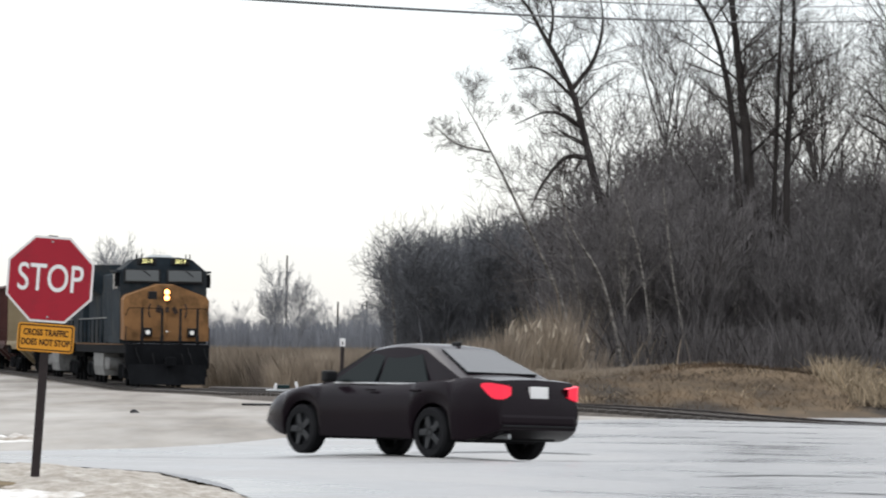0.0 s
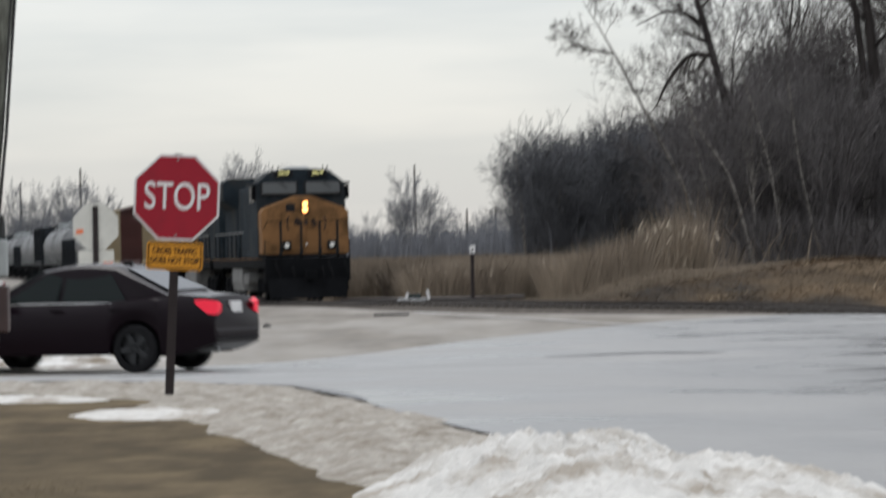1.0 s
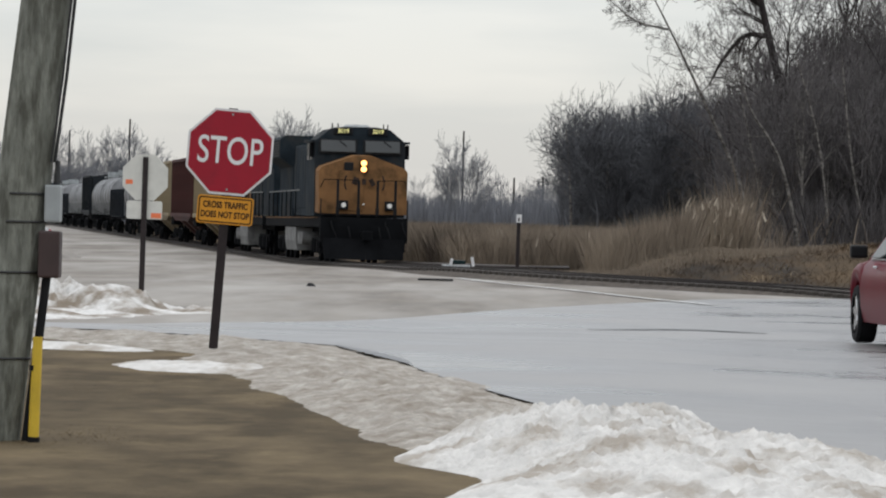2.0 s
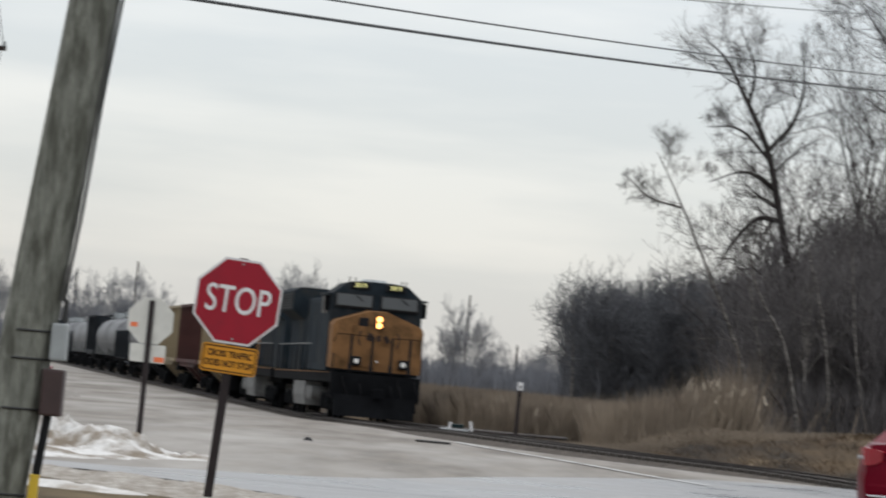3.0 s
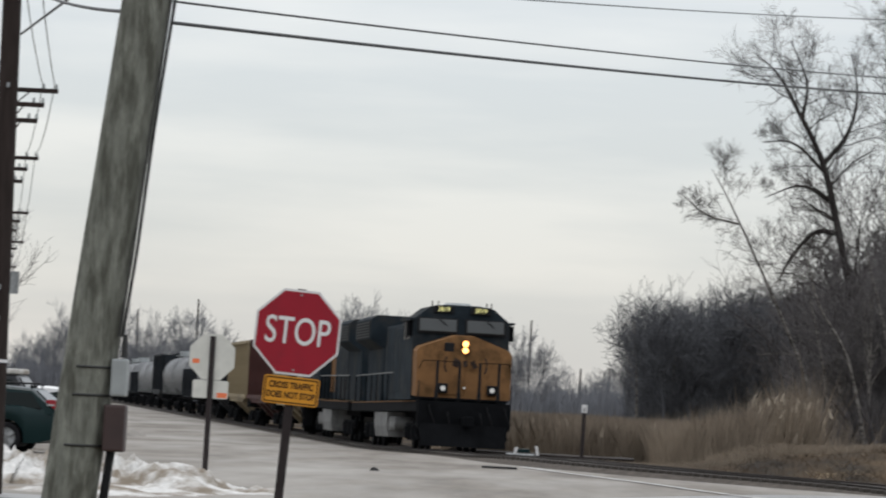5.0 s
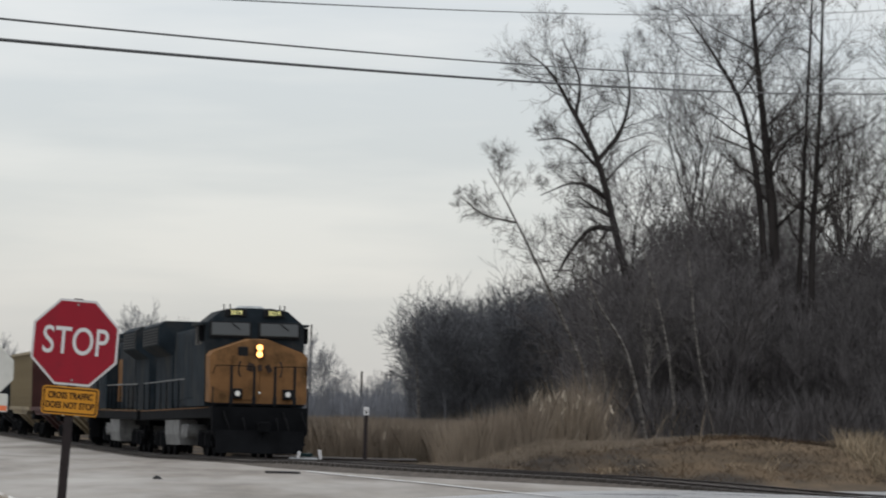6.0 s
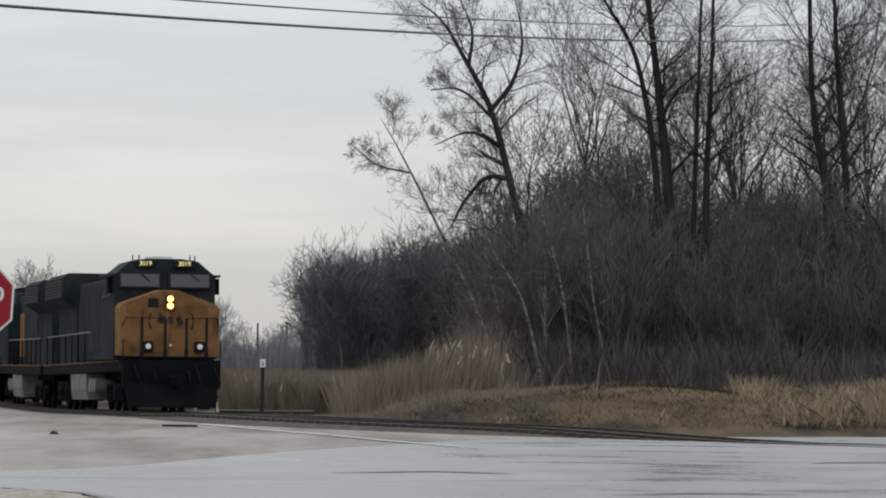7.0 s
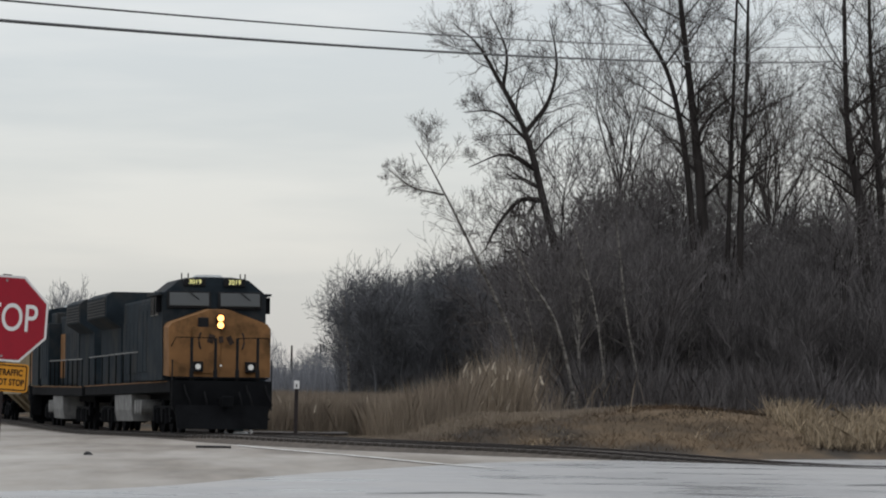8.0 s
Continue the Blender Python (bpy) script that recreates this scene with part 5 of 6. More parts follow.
    for y in (-1.53, 1.53):
        for k in range(6):
            box(bm, (-18.1, y, 3.93 + 0.1 * k), (4.9, 0.03, 0.05))
    part("louvre", bm, BLACK, rad)
    for y in (-1.42, 1.42):
        bm = B()
        rod(bm, (-20.8, y, 2.55), (-7.6, y, 2.55), 0.022, n=6)
        part("handrail", bm, LOCO_TANK, s, "pale side handrail")
        bm = B()
        rod(bm, (0, 0, 1.58), (0, 0, 2.55), 0.022, n=6)
        st = part("stanchion", bm, LOCO_GREY, s)
        st.location = (-20.8, y, 0)
        repeat(st, [(x, y, 0) for x in np.arange(-18.95, -7.5, 1.85)])
    for y in (-0.92, -0.2, 0.46, 1.08):
        bm = B()
        rod(bm, (0.42, y, 1.58), (0.42, y, 2.86), 0.045, n=8)
        box(bm, (0.42, y, 1.75), (0.10, 0.12, 0.34), 0.02)
        part("rail_post", bm, BLACK, s, "dark front rail post")
    bm = B()
    tube(bm, [(0.2, -1.5, 2.6), (0.42, -1.4, 2.86), (0.42, -0.92, 2.87), (0.42, -0.2, 2.85)], 0.016)
    tube(bm, [(0.42, 0.46, 2.85), (0.42, 1.08, 2.87), (0.42, 1.4, 2.86), (0.2, 1.5, 2.6)], 0.016)
    part("end_rail", bm, LOCO_GREY, s, "thin front railing")
    for y in (-1.15, 0.72, 1.3):
        bm = B()
        tube(bm, [(0.55, y, 1.45), (0.6, y + 0.05, 1.2), (0.62, y + 0.15, 1.0), (0.58, y + 0.2, 0.85)], 0.028)
        part("cable", bm, RUBBER, s)
    bm = B()
    box(bm, (0.36, 0, 1.66), (0.3, 2.8, 0.05), 0.01)
    part("anticlimber", bm, LOCO_GREY, s)
    for y in (-1.5, 1.5):
        bm = B()
        rod(bm, (0.45, y, 0.7), (0.45, y, 2.2), 0.022, n=6)
        part("grab_iron", bm, BLACK, s)
    bm = B()
    plate(bm, [(-1.35, 0.35), (1.35, 0.35), (1.42, 0.7), (1.42, 1.2), (-1.42, 1.2), (-1.42, 0.7)], -4.2, "x", -9.3)
    part("fuel_tank", bm, LOCO_TANK, s, "grey grimy fuel tank")
    bm = B()
    for k in range(3):
        rod(bm, (-7.3 - 0.62 * k, -1.4, 0.80), (-7.3 - 0.62 * k, 1.4, 0.80), 0.24, n=14)
    part("air_reservoir", bm, LOCO_TANK, s, "pale air tanks")
    truck(-4.4, s, (-1.85, 0, 1.85))
    truck(-17.6, s, (-1.85, 0, 1.85))
    bm = B()
    box(bm, (-21.6, 0, 1.0), (0.9, 0.3, 0.3), 0.04)
    part("rear_coupler", bm, LOCO_GREY, s)
    return s


def hopper(material, label, name="hopper_car", ribs=True, length=17.6):
    s = thing(name, Matrix.Identity(4), label, "freight car", "freight cars")
    bm = B()
    h = length / 2
    plate(bm, [(-h + 0.6, 1.55), (-h + 0.6, 4.45), (h - 0.6, 4.45), (h - 0.6, 1.55), (h - 3.4, 1.2), (-h + 3.4, 1.2)], 3.0, "y", -1.5)
    body = part("body", bm, material, s)
    bm = B()
    box(bm, (0, 0, 3.0), (0.09, 0.08, 2.85))
    rib = part("rib", bm, material, body)
    spots = [(x, y, 0) for x in np.linspace(-h + 0.7, h - 0.7, 15) for y in (-1.53, 1.53)]
    rib.location = spots[0]
    repeat(rib, spots[1:])
    for y in (-1.53, 1.53):
        bm = B()
        box(bm, (0, y, 4.42), (length - 1.0, 0.1, 0.14))
        part("top_rail", bm, material, body)
        bm = B()
        box(bm, (0, y, 1.5), (length - 0.6, 0.1, 0.2))
        part("side_sill", bm, material, body)
    bm = B()
    box(bm, (0, 0, 4.52), (length - 2, 0.9, 0.14), 0.03)
    part("roof_hatch", bm, material, s)
    for x in (-h * 0.5, 0, h * 0.5):
        bm = B()
        r = bmesh.ops.create_cone(bm, cap_ends=True, segments=4, radius1=0.55, radius2=1.9, depth=0.9)
        bmesh.ops.rotate(bm, cent=(0, 0, 0), matrix=Matrix.Rotation(radians(45), 3, "Z"), verts=bm.verts)
        bmesh.ops.translate(bm, vec=(x, 0, 0.85), verts=bm.verts)
        part("hopper_chute", bm, material, s)
    for e in (-1, 1):
        bm = B()
        for y in (-1.35, 1.35):
            rod(bm, (e * (h - 0.1), y, 1.1), (e * (h - 0.6), y, 4.3), 0.035, n=6)
            rod(bm, (e * (h - 0.2), y, 1.3), (e * (h - 2.2), y, 2.6), 0.04, n=6)
        box(bm, (e * (h - 0.2), 0, 1.1), (0.7, 2.8, 0.3), 0.03)
        box(bm, (e * (h + 0.1), 0, 0.95), (0.8, 0.3, 0.3), 0.03)
        part("end_frame", bm, LOCO_GREY, s)
    for e in (-1, 1):
        truck(e * (h - 1.9), s, (-0.85, 0.85), LOCO_GREY, 0.46)
    return s


def tank_car():
    s = thing("tank_car", Matrix.Identity(4), "pale grimy railway tank car with dark bands", "freight car", "freight cars")
    bm = B()
    L, R, z = 15.5, 1.5, 2.75
    prof = [(-L / 2 - 0.0, 0.0), (-L / 2 + 0.06, 0.6), (-L / 2 + 0.3, 1.15), (-L / 2 + 0.7, R), (L / 2 - 0.7, R), (L / 2 - 0.3, 1.15), (L / 2 - 0.06, 0.6), (L / 2, 0.0)]
    rings = []
    for x, r in prof:
        rings.append([bm.verts.new((x, max(r, 0.01) * math.cos(2 * math.pi * k / 28), z + max(r, 0.01) * math.sin(2 * math.pi * k / 28))) for k in range(28)])
    for a, b in zip(rings[:-1], rings[1:]):
        for k in range(28):
            kk = (k + 1) % 28
            bm.faces.new((a[k], a[kk], b[kk], b[k]))
    part("tank", bm, TANK_WHITE, s, "pale tank shell", True)
    for x in (-4.6, 0, 4.6):
        bm = B()
        rod(bm, (x - 0.12, 0, z), (x + 0.12, 0, z), R + 0.02, n=28)
        part("band", bm, GONDOLA_BLACK, s)
    bm = B()
    rod(bm, (0, 0, z + 1.3), (0, 0, z + 1.95), 0.55, n=16)
    box(bm, (0, 0, z + 1.55), (3.2, 1.5, 0.06))
    part("dome", bm, GREY_BOX, s)
    bm = B()
    box(bm, (0, 0, 1.12), (L + 1.2, 0.6, 0.3), 0.03)
    for e in (-1, 1):
        box(bm, (e * (L / 2 + 0.3), 0, 1.2), (0.5, 2.7, 0.2), 0.02)
        box(bm, (e * (L / 2 - 0.8), 0, 1.5), (0.9, 2.2, 0.7), 0.05)
        box(bm, (e * (L / 2 + 0.8), 0, 0.95), (0.8, 0.3, 0.3), 0.03)
    part("underframe", bm, LOCO_GREY, s)
    bm = B()
    for y in (-1.4, 1.4):
        rod(bm, (-L / 2, y, 2.3), (L / 2, y, 2.3), 0.03, n=6)
        for x in np.linspace(-L / 2, L / 2, 9):
            rod(bm, (x, y, 1.3), (x, y, 2.3), 0.025, n=6)
    part("handrail", bm, STEEL, s)
    for e in (-1, 1):
        truck(e * (L / 2 - 1.2), s, (-0.85, 0.85), LOCO_GREY, 0.46)
    return s


def gondola():
    s = thing("gondola_car", Matrix.Identity(4), "black low-sided gondola car", "freight car", "freight cars")
    bm = B()
    for y in (-1.5, 1.42):
        box(bm, (0, y + 0.04, 2.2), (15.6, 0.08, 1.9))
    for x in (-7.8, 7.8):
        box(bm, (x, 0, 2.2), (0.08, 3.0, 1.9))
    box(bm, (0, 0, 1.25), (15.6, 3.0, 0.12))
    gb = part("body", bm, GONDOLA_BLACK, s)
    bm = B()
    box(bm, (0, 0, 2.2), (0.12, 0.1, 1.9))
    rib = part("rib", bm, GONDOLA_BLACK, gb)
    spots = [(x, y, 0) for x in np.linspace(-7.6, 7.6, 13) for y in (-1.56, 1.56)]
    rib.location = spots[0]
    repeat(rib, spots[1:])
    bm = B()
    box(bm, (0, 0, 1.0), (17, 0.5, 0.3), 0.03)
    part("underframe", bm, LOCO_GREY, s)
    for e in (-1, 1):
        truck(e * 5.9, s, (-0.85, 0.85), LOCO_GREY, 0.46)
    return s


# each vehicle with its reference point's distance behind the leading nose and its two bogie offsets
TRAIN = []
lead = loco("navy and yellow diesel freight locomotive with lit headlight")
TRAIN.append((lead, 0.0, -4.4, -17.6, False))
second = loco("navy diesel locomotive coupled behind the leading one")
TRAIN.append((second, 44.6, 17.6, 4.4, True))


def build_cars():
    tan = hopper(HOPPER_TAN, "tan covered hopper car with ribbed sides")
    brown = hopper(HOPPER_BROWN, "oxide-brown covered hopper car with ribbed sides")
    black = hopper(GONDOLA_BLACK, "black ribbed hopper car")
    tank = tank_car()
    gon = gondola()
    used = set()
    at = 46.8
    kinds = {"t": (tan, 17.6, 6.9), "b": (brown, 17.6, 6.9), "k": (black, 17.6, 6.9), "w": (tank, 17.0, 6.55), "g": (gon, 17.0, 5.9)}
    for c in "tbtk" + "wgwwkwwgwwkww":
        src, length, half = kinds[c]
        ob = src if c not in used else copy_thing(src, Matrix.Identity(4))
        used.add(c)
        TRAIN.append((ob, at + length / 2, half, -half, False))
        at += length + 0.9


build_cars()


# ---- cars; local x forward, y left, z up, origin on the ground under the middle ----
def wheel(parent, x, y, r, w, rim):
    hub = new("wheel")
    hub.parent = parent
    hub.location = (x, y, r)
    bm = B()
    sgn = 1 if y > 0 else -1
    n = 32
    prof = [(-w / 2, r * 0.66), (-w / 2, r * 0.92), (-w / 2 + 0.03, r), (w / 2 - 0.03, r), (w / 2, r * 0.92), (w / 2, r * 0.66)]
    rings = [[bm.verts.new((q[1] * math.cos(2 * math.pi * k / n), q[0], q[1] * math.sin(2 * math.pi * k / n))) for k in range(n)] for q in prof]
    for a, b in zip(rings[:-1], rings[1:]):
        for k in range(n):
            kk = (k + 1) % n
            bm.faces.new((a[k], a[kk], b[kk], b[k]))
    bmesh.ops.recalc_face_normals(bm, faces=bm.faces[:])
    part("tyre", bm, RUBBER, hub, smooth=False)
    bm = B()
    rod(bm, (0, sgn * (w / 2 - 0.09), 0), (0, sgn * (w / 2 - 0.07), 0), r * 0.67, n=24)
    for k in range(5):
        a = 2 * math.pi * k / 5
        box(bm, (0.36 * r * math.cos(a), sgn * (w / 2 - 0.035), 0.36 * r * math.sin(a)), (0.6 * r, 0.05, 0.085), 0.012, pose(0, 0, 0, 0, -math.degrees(a), 0))
    rod(bm, (0, sgn * (w / 2 - 0.07), 0), (0, sgn * (w / 2 - 0.01), 0), 0.07, n=14)
    part("rim", bm, rim, hub, "spoked alloy rim")
    bm = B()
    return hub


def car(name, label, paint, style, tail, rim, lit=False, group=""):
    """style: length, width, top and roof lines as lists of (x, z), wheel places and radius."""
    s = thing(name, Matrix.Identity(4), label, "car", group)
    L, W, R = style["length"], style["width"], style["wheel"]
    xs = np.unique(np.round(np.concatenate([np.linspace(-L / 2, L / 2, 49), *[np.linspace(a - R - 0.1, a + R + 0.1, 25) for a in style["axles"]]]), 3))
    tops = style["top"]
    tx, tz = [p[0] for p in tops], [p[1] for p in tops]

    def low(x):
        z = style["sill"] + 0.15 * max(0, (abs(x) - L / 2 + 0.55) / 0.55) ** 1.5
        for a in style["axles"]:
            q = (R + 0.055) ** 2 - (x - a) ** 2
            if q > 0:
                z = max(z, R + math.sqrt(q))
        return z
    def half(x):
        return W / 2 * (1 - (0.24 if x < 0 else 0.2) * max(0, (abs(x) / (L / 2) - 0.66) / 0.34) ** 2.2)
    bm = B()
    rows = []
    for x in xs:
        hw = half(x)
        zt = float(np.interp(x, tx, tz))
        zl = min(low(x), zt - 0.12)
        hz = zt - zl
        sec = [(hw * 0.62, zl), (hw * 0.94, zl), (hw * 0.985, zl + 0.25 * hz), (hw, zl + 0.5 * hz), (hw * 0.985, zl + 0.72 * hz), (hw * 0.95, zl + 0.9 * hz), (hw * 0.86, zt), (hw * 0.4, zt + 0.02), (0, zt + 0.028)]
        full = [(y, z) for y, z in sec] + [(-y, z) for y, z in reversed(sec[:-1])]
        rows.append([bm.verts.new((x, y, z)) for y, z in full])
    for a, b in zip(rows[:-1], rows[1:]):
        for k in range(len(a) - 1):
            bm.faces.new((a[k], a[k + 1], b[k + 1], b[k]))
        bm.faces.new((a[-1], a[0], b[0], b[-1]))
    bm.faces.new(rows[0])
    bm.faces.new(list(reversed(rows[-1])))
    bmesh.ops.recalc_face_normals(bm, faces=bm.faces[:])
    body = part("body", bm, paint, s, smooth=True)
    # dark underside and wheel wells
    bm = B()
    box(bm, (0, 0, style["sill"] + 0.12), (L * 0.84, W * 0.72, 0.24), 0.03)
    for a in style["axles"]:
        box(bm, (a, 0, R + 0.1), (2 * R + 0.1, W * 0.70, R + 0.1), 0.02)
    part("underbody", bm, BLACK, s)
    # greenhouse
    roof = style["roof"]          # front base, front top, rear top, rear base: (x, z)
    (x0, z0), (x1, z1), (x2, z2), (x3, z3) = roof
    wb, wt = W / 2 * 0.87, W / 2 * style["tumble"]
    bm = B()
    cols = []
    m = 14
    for k in range(m + 1):
        if k <= 4:
            u = k / 4
            x, z, w = x0 + (x1 - x0) * u, z0 + (z1 - z0) * u, wb + (wt - wb) * u
        elif k <= 10:
            u = (k - 4) / 6
            x, z, w = x1 + (x2 - x1) * u, z1 + (z2 - z1) * u + 0.05 * math.sin(math.pi * u), wt
        else:
            u = (k - 10) / 4
            x, z, w = x2 + (x3 - x2) * u, z2 + (z3 - z2) * u, wt + (wb - wt) * u
        cols.append((x, z, w))
    rows = [[bm.verts.new((x, y, zz)) for y, zz in ((wb, min(z0, z3) - 0.05), (w + 0.012, z - 0.07 * min(1, (z - z0 + 0.1))), (w * 0.88, z), (w * 0.45, z + 0.016), (0, z + 0.022), (-w * 0.45, z + 0.016), (-w * 0.88, z), (-w - 0.012, z - 0.07 * min(1, (z - z0 + 0.1))), (-wb, min(z0, z3) - 0.05))] for x, z, w in cols]
    for a, b in zip(rows[:-1], rows[1:]):
        for k in range(8):
            bm.faces.new((a[k], a[k + 1], b[k + 1], b[k]))
    bmesh.ops.recalc_face_normals(bm, faces=bm.faces[:])
    cabin = part("cabin", bm, paint, s, "painted roof and pillars", True)

    def pane(name, q, label="", material=SIDE_GLASS):
        """A slab of glass a little proud of the cabin."""
        bm = B()
        v = [Vector(p) for p in q]
        nrm = (v[1] - v[0]).cross(v[2] - v[0]).normalized()
        if nrm.dot(v[0] - Vector((0, 0, 0.8))) < 0:
            nrm = -nrm
        a = [bm.verts.new(p + nrm * 0.022) for p in v]
        b = [bm.verts.new(p - nrm * 0.03) for p in v]
        bm.faces.new(a)
        bm.faces.new(list(reversed(b)))
        for i in range(len(v)):
            j = (i + 1) % len(v)
            bm.faces.new((a[j], a[i], b[i], b[j]))
        bmesh.ops.recalc_face_normals(bm, faces=bm.faces[:])
        return part(name, bm, material, cabin, label)
    f = lambda u, a, b: a + (b - a) * u
    pane("windshield", [(f(0.1, x0, x1), wb * 0.9, f(0.13, z0, z1)), (f(0.1, x0, x1), -wb * 0.9, f(0.13, z0, z1)), (f(0.9, x0, x1), -wt * 0.86, f(0.95, z0, z1)), (f(0.9, x0, x1), wt * 0.86, f(0.95, z0, z1))])
    pane("rear_window", [(f(0.12, x3, x2), -wb * 0.76, f(0.16, z3, z2)), (f(0.12, x3, x2), wb * 0.76, f(0.16, z3, z2)), (f(0.88, x3, x2), wt * 0.72, f(0.91, z3, z2)), (f(0.88, x3, x2), -wt * 0.72, f(0.91, z3, z2))], "dark rear window", WINDOW)
    zb = max(z0, style["belt"])
    for sg in (1, -1):
        hb = wb + 0.006
        ht = wt + 0.010
        cuts = style["panes"]
        for (xa, xb, ta, tb) in cuts:
            zt_ = z1 - 0.085
            pane("side_window", [(xa, sg * hb, zb), (xb, sg * hb, zb), (tb, sg * ht, zt_), (ta, sg * ht, zt_)])
        bm = B()
        box(bm, ((cuts[0][0] + cuts[-1][1]) / 2, sg * (hb + 0.012), zb - 0.012), (abs(cuts[0][0] - cuts[-1][1]), 0.02, 0.022), 0.004)
        part("belt_trim", bm, CHROME if style["chrome"] else BLACK, body, "bright belt trim")
        bm = B()
        box(bm, (style["mirror"], sg * (W / 2 + 0.07), zb + 0.07), (0.12, 0.20, 0.15), 0.03)
        part("mirror", bm, BLACK, body)
        for hx in style["handles"]:
            bm = B()
            box(bm, (hx, sg * (W / 2 + 0.004), zb - 0.10), (0.2, 0.03, 0.03), 0.008)
            part("door_handle", bm, CHROME if style["chrome"] and not lit else paint, body)
        bm = B()
        tz_ = style["tail_z"]
        strip = [(-L / 2 + d, half(-L / 2 + d) * 0.985 + 0.012, lo, hi) for d, lo, hi in ((0.24, 0.05, 0.09), (0.17, -0.02, 0.10), (0.10, -0.09, 0.10), (0.04, -0.11, 0.09))]
        strip += [(-L / 2 - 0.012, half(-L / 2) * u, lo, hi) for u, lo, hi in ((0.93, -0.11, 0.08), (0.82, -0.09, 0.07), (0.72, -0.05, 0.05))]
        outer = [[bm.verts.new((x, sg * y, tz_ + q)) for q in (lo, hi)] for x, y, lo, hi in strip]
        inner = [[bm.verts.new((x + 0.05, sg * (y - 0.05), tz_ + q)) for q in (lo, hi)] for x, y, lo, hi in strip]
        for a, b, c, d in zip(outer[:-1], outer[1:], inner[:-1], inner[1:]):
            bm.faces.new((a[0], a[1], b[1], b[0]))
            bm.faces.new((a[1], c[1], d[1], b[1]))
            bm.faces.new((a[0], b[0], d[0], c[0]))
        bmesh.ops.recalc_face_normals(bm, faces=bm.faces[:])
        part("tail_lamp", bm, tail, body, "red tail lamp")
        bm = B()
        box(bm, (L / 2 - 0.30, sg * (W / 2 * 0.66), style["lamp_z"]), (0.36, 0.34, 0.13), 0.05, pose(0, 0, 0, 0, 0, -sg * 32))
        part("headlamp", bm, LAMP_CLEAR, body)
        if not lit:
            bm = B()
            box(bm, (-L / 2 + 0.185, sg * (W / 2 * 0.76), style["tail_z"] - 0.02), (0.20, 0.2, 0.045), 0.012, pose(0, 0, 0, 0, 0, sg * 38))
            part("reverse_lamp", bm, LAMP_CLEAR, body)
    bm = B()
    box(bm, (-L / 2 + 0.02, 0, style["tail_z"] - 0.01), (0.05, 0.31, 0.155), 0.01)
    part("blank_plate", bm, SIGN_WHITE, body, "pale licence plate")
    bm = B()
    box(bm, (-L / 2 + 0.07, 0, style["sill"] + 0.28), (0.16, W * 0.74, 0.18), 0.06)
    part("rear_bumper", bm, paint, s)
    bm = B()
    box(bm, (-L / 2 + 0.0, 0, style["sill"] + 0.20), (0.06, W * 0.7, 0.025), 0.008)
    part("bumper_trim", bm, CHROME if style["chrome"] and not lit else BLACK, s)
    bm = B()
    rod(bm, (-L / 2 + 0.4, 0.45, 0.31), (-L / 2 + 0.06, 0.45, 0.31), 0.035, n=12)
    part("exhaust", bm, STEEL, s)
    bm = B()
    box(bm, (x2 + 0.12, 0, z2 + 0.05), (0.16, 0.05, 0.07), 0.02)
    part("antenna_fin", bm, BLACK, cabin)
    style["wheels"] = [wheel(s, a, sg * (W / 2 - 0.125), R, 0.225, rim) for a in style["axles"] for sg in (1, -1)]
    return s


SEDAN = dict(length=4.84, width=1.83, wheel=0.335, sill=0.25, axles=(1.46, -1.27), top=[(-2.42, 0.80), (-2.34, 1.03), (-1.9, 1.07), (-1.0, 1.02), (0, 0.97), (0.95, 0.98), (1.5, 0.93), (2.1, 0.82), (2.36, 0.68), (2.42, 0.5)],
             roof=[(1.12, 0.97), (0.25, 1.45), (-0.85, 1.47), (-1.78, 1.06)], tumble=0.68, belt=0.985, panes=[(0.85, -0.02, 0.22, -0.05), (-0.10, -1.12, -0.12, -0.80)],
             chrome=True, mirror=0.75, handles=(-0.05, -0.98), tail_z=0.90, lamp_z=0.70)
SEDAN_2 = dict(SEDAN)
VAN = dict(length=5.0, width=1.92, wheel=0.335, sill=0.23, axles=(1.62, -1.4), top=[(-2.5, 0.75), (-2.46, 1.05), (-1, 1.05), (0.6, 1.04), (1.3, 1.02), (2.0, 0.88), (2.42, 0.70), (2.5, 0.5)],
           roof=[(1.55, 0.93), (0.5, 1.40), (-1.9, 1.41), (-2.42, 0.98)], tumble=0.76, belt=1.0, panes=[(1.15, 0.12, 0.48, 0.1), (0.0, -0.95, -0.02, -0.95), (-1.07, -2.15, -1.07, -1.9)],
           chrome=False, mirror=1.05, handles=(0.3, -0.1), tail_z=1.1, lamp_z=0.72)
dark_sedan = car("sedan", "dark plum-black sedan with lit tail lamps, driving", PAINT_BLACK, SEDAN, TAIL_LIT, PAINT_GREY, lit=True)
red_sedan = car("sedan", "red sedan with chrome trim on the wet road", PAINT_RED, SEDAN_2, TAIL_DULL, CHROME)


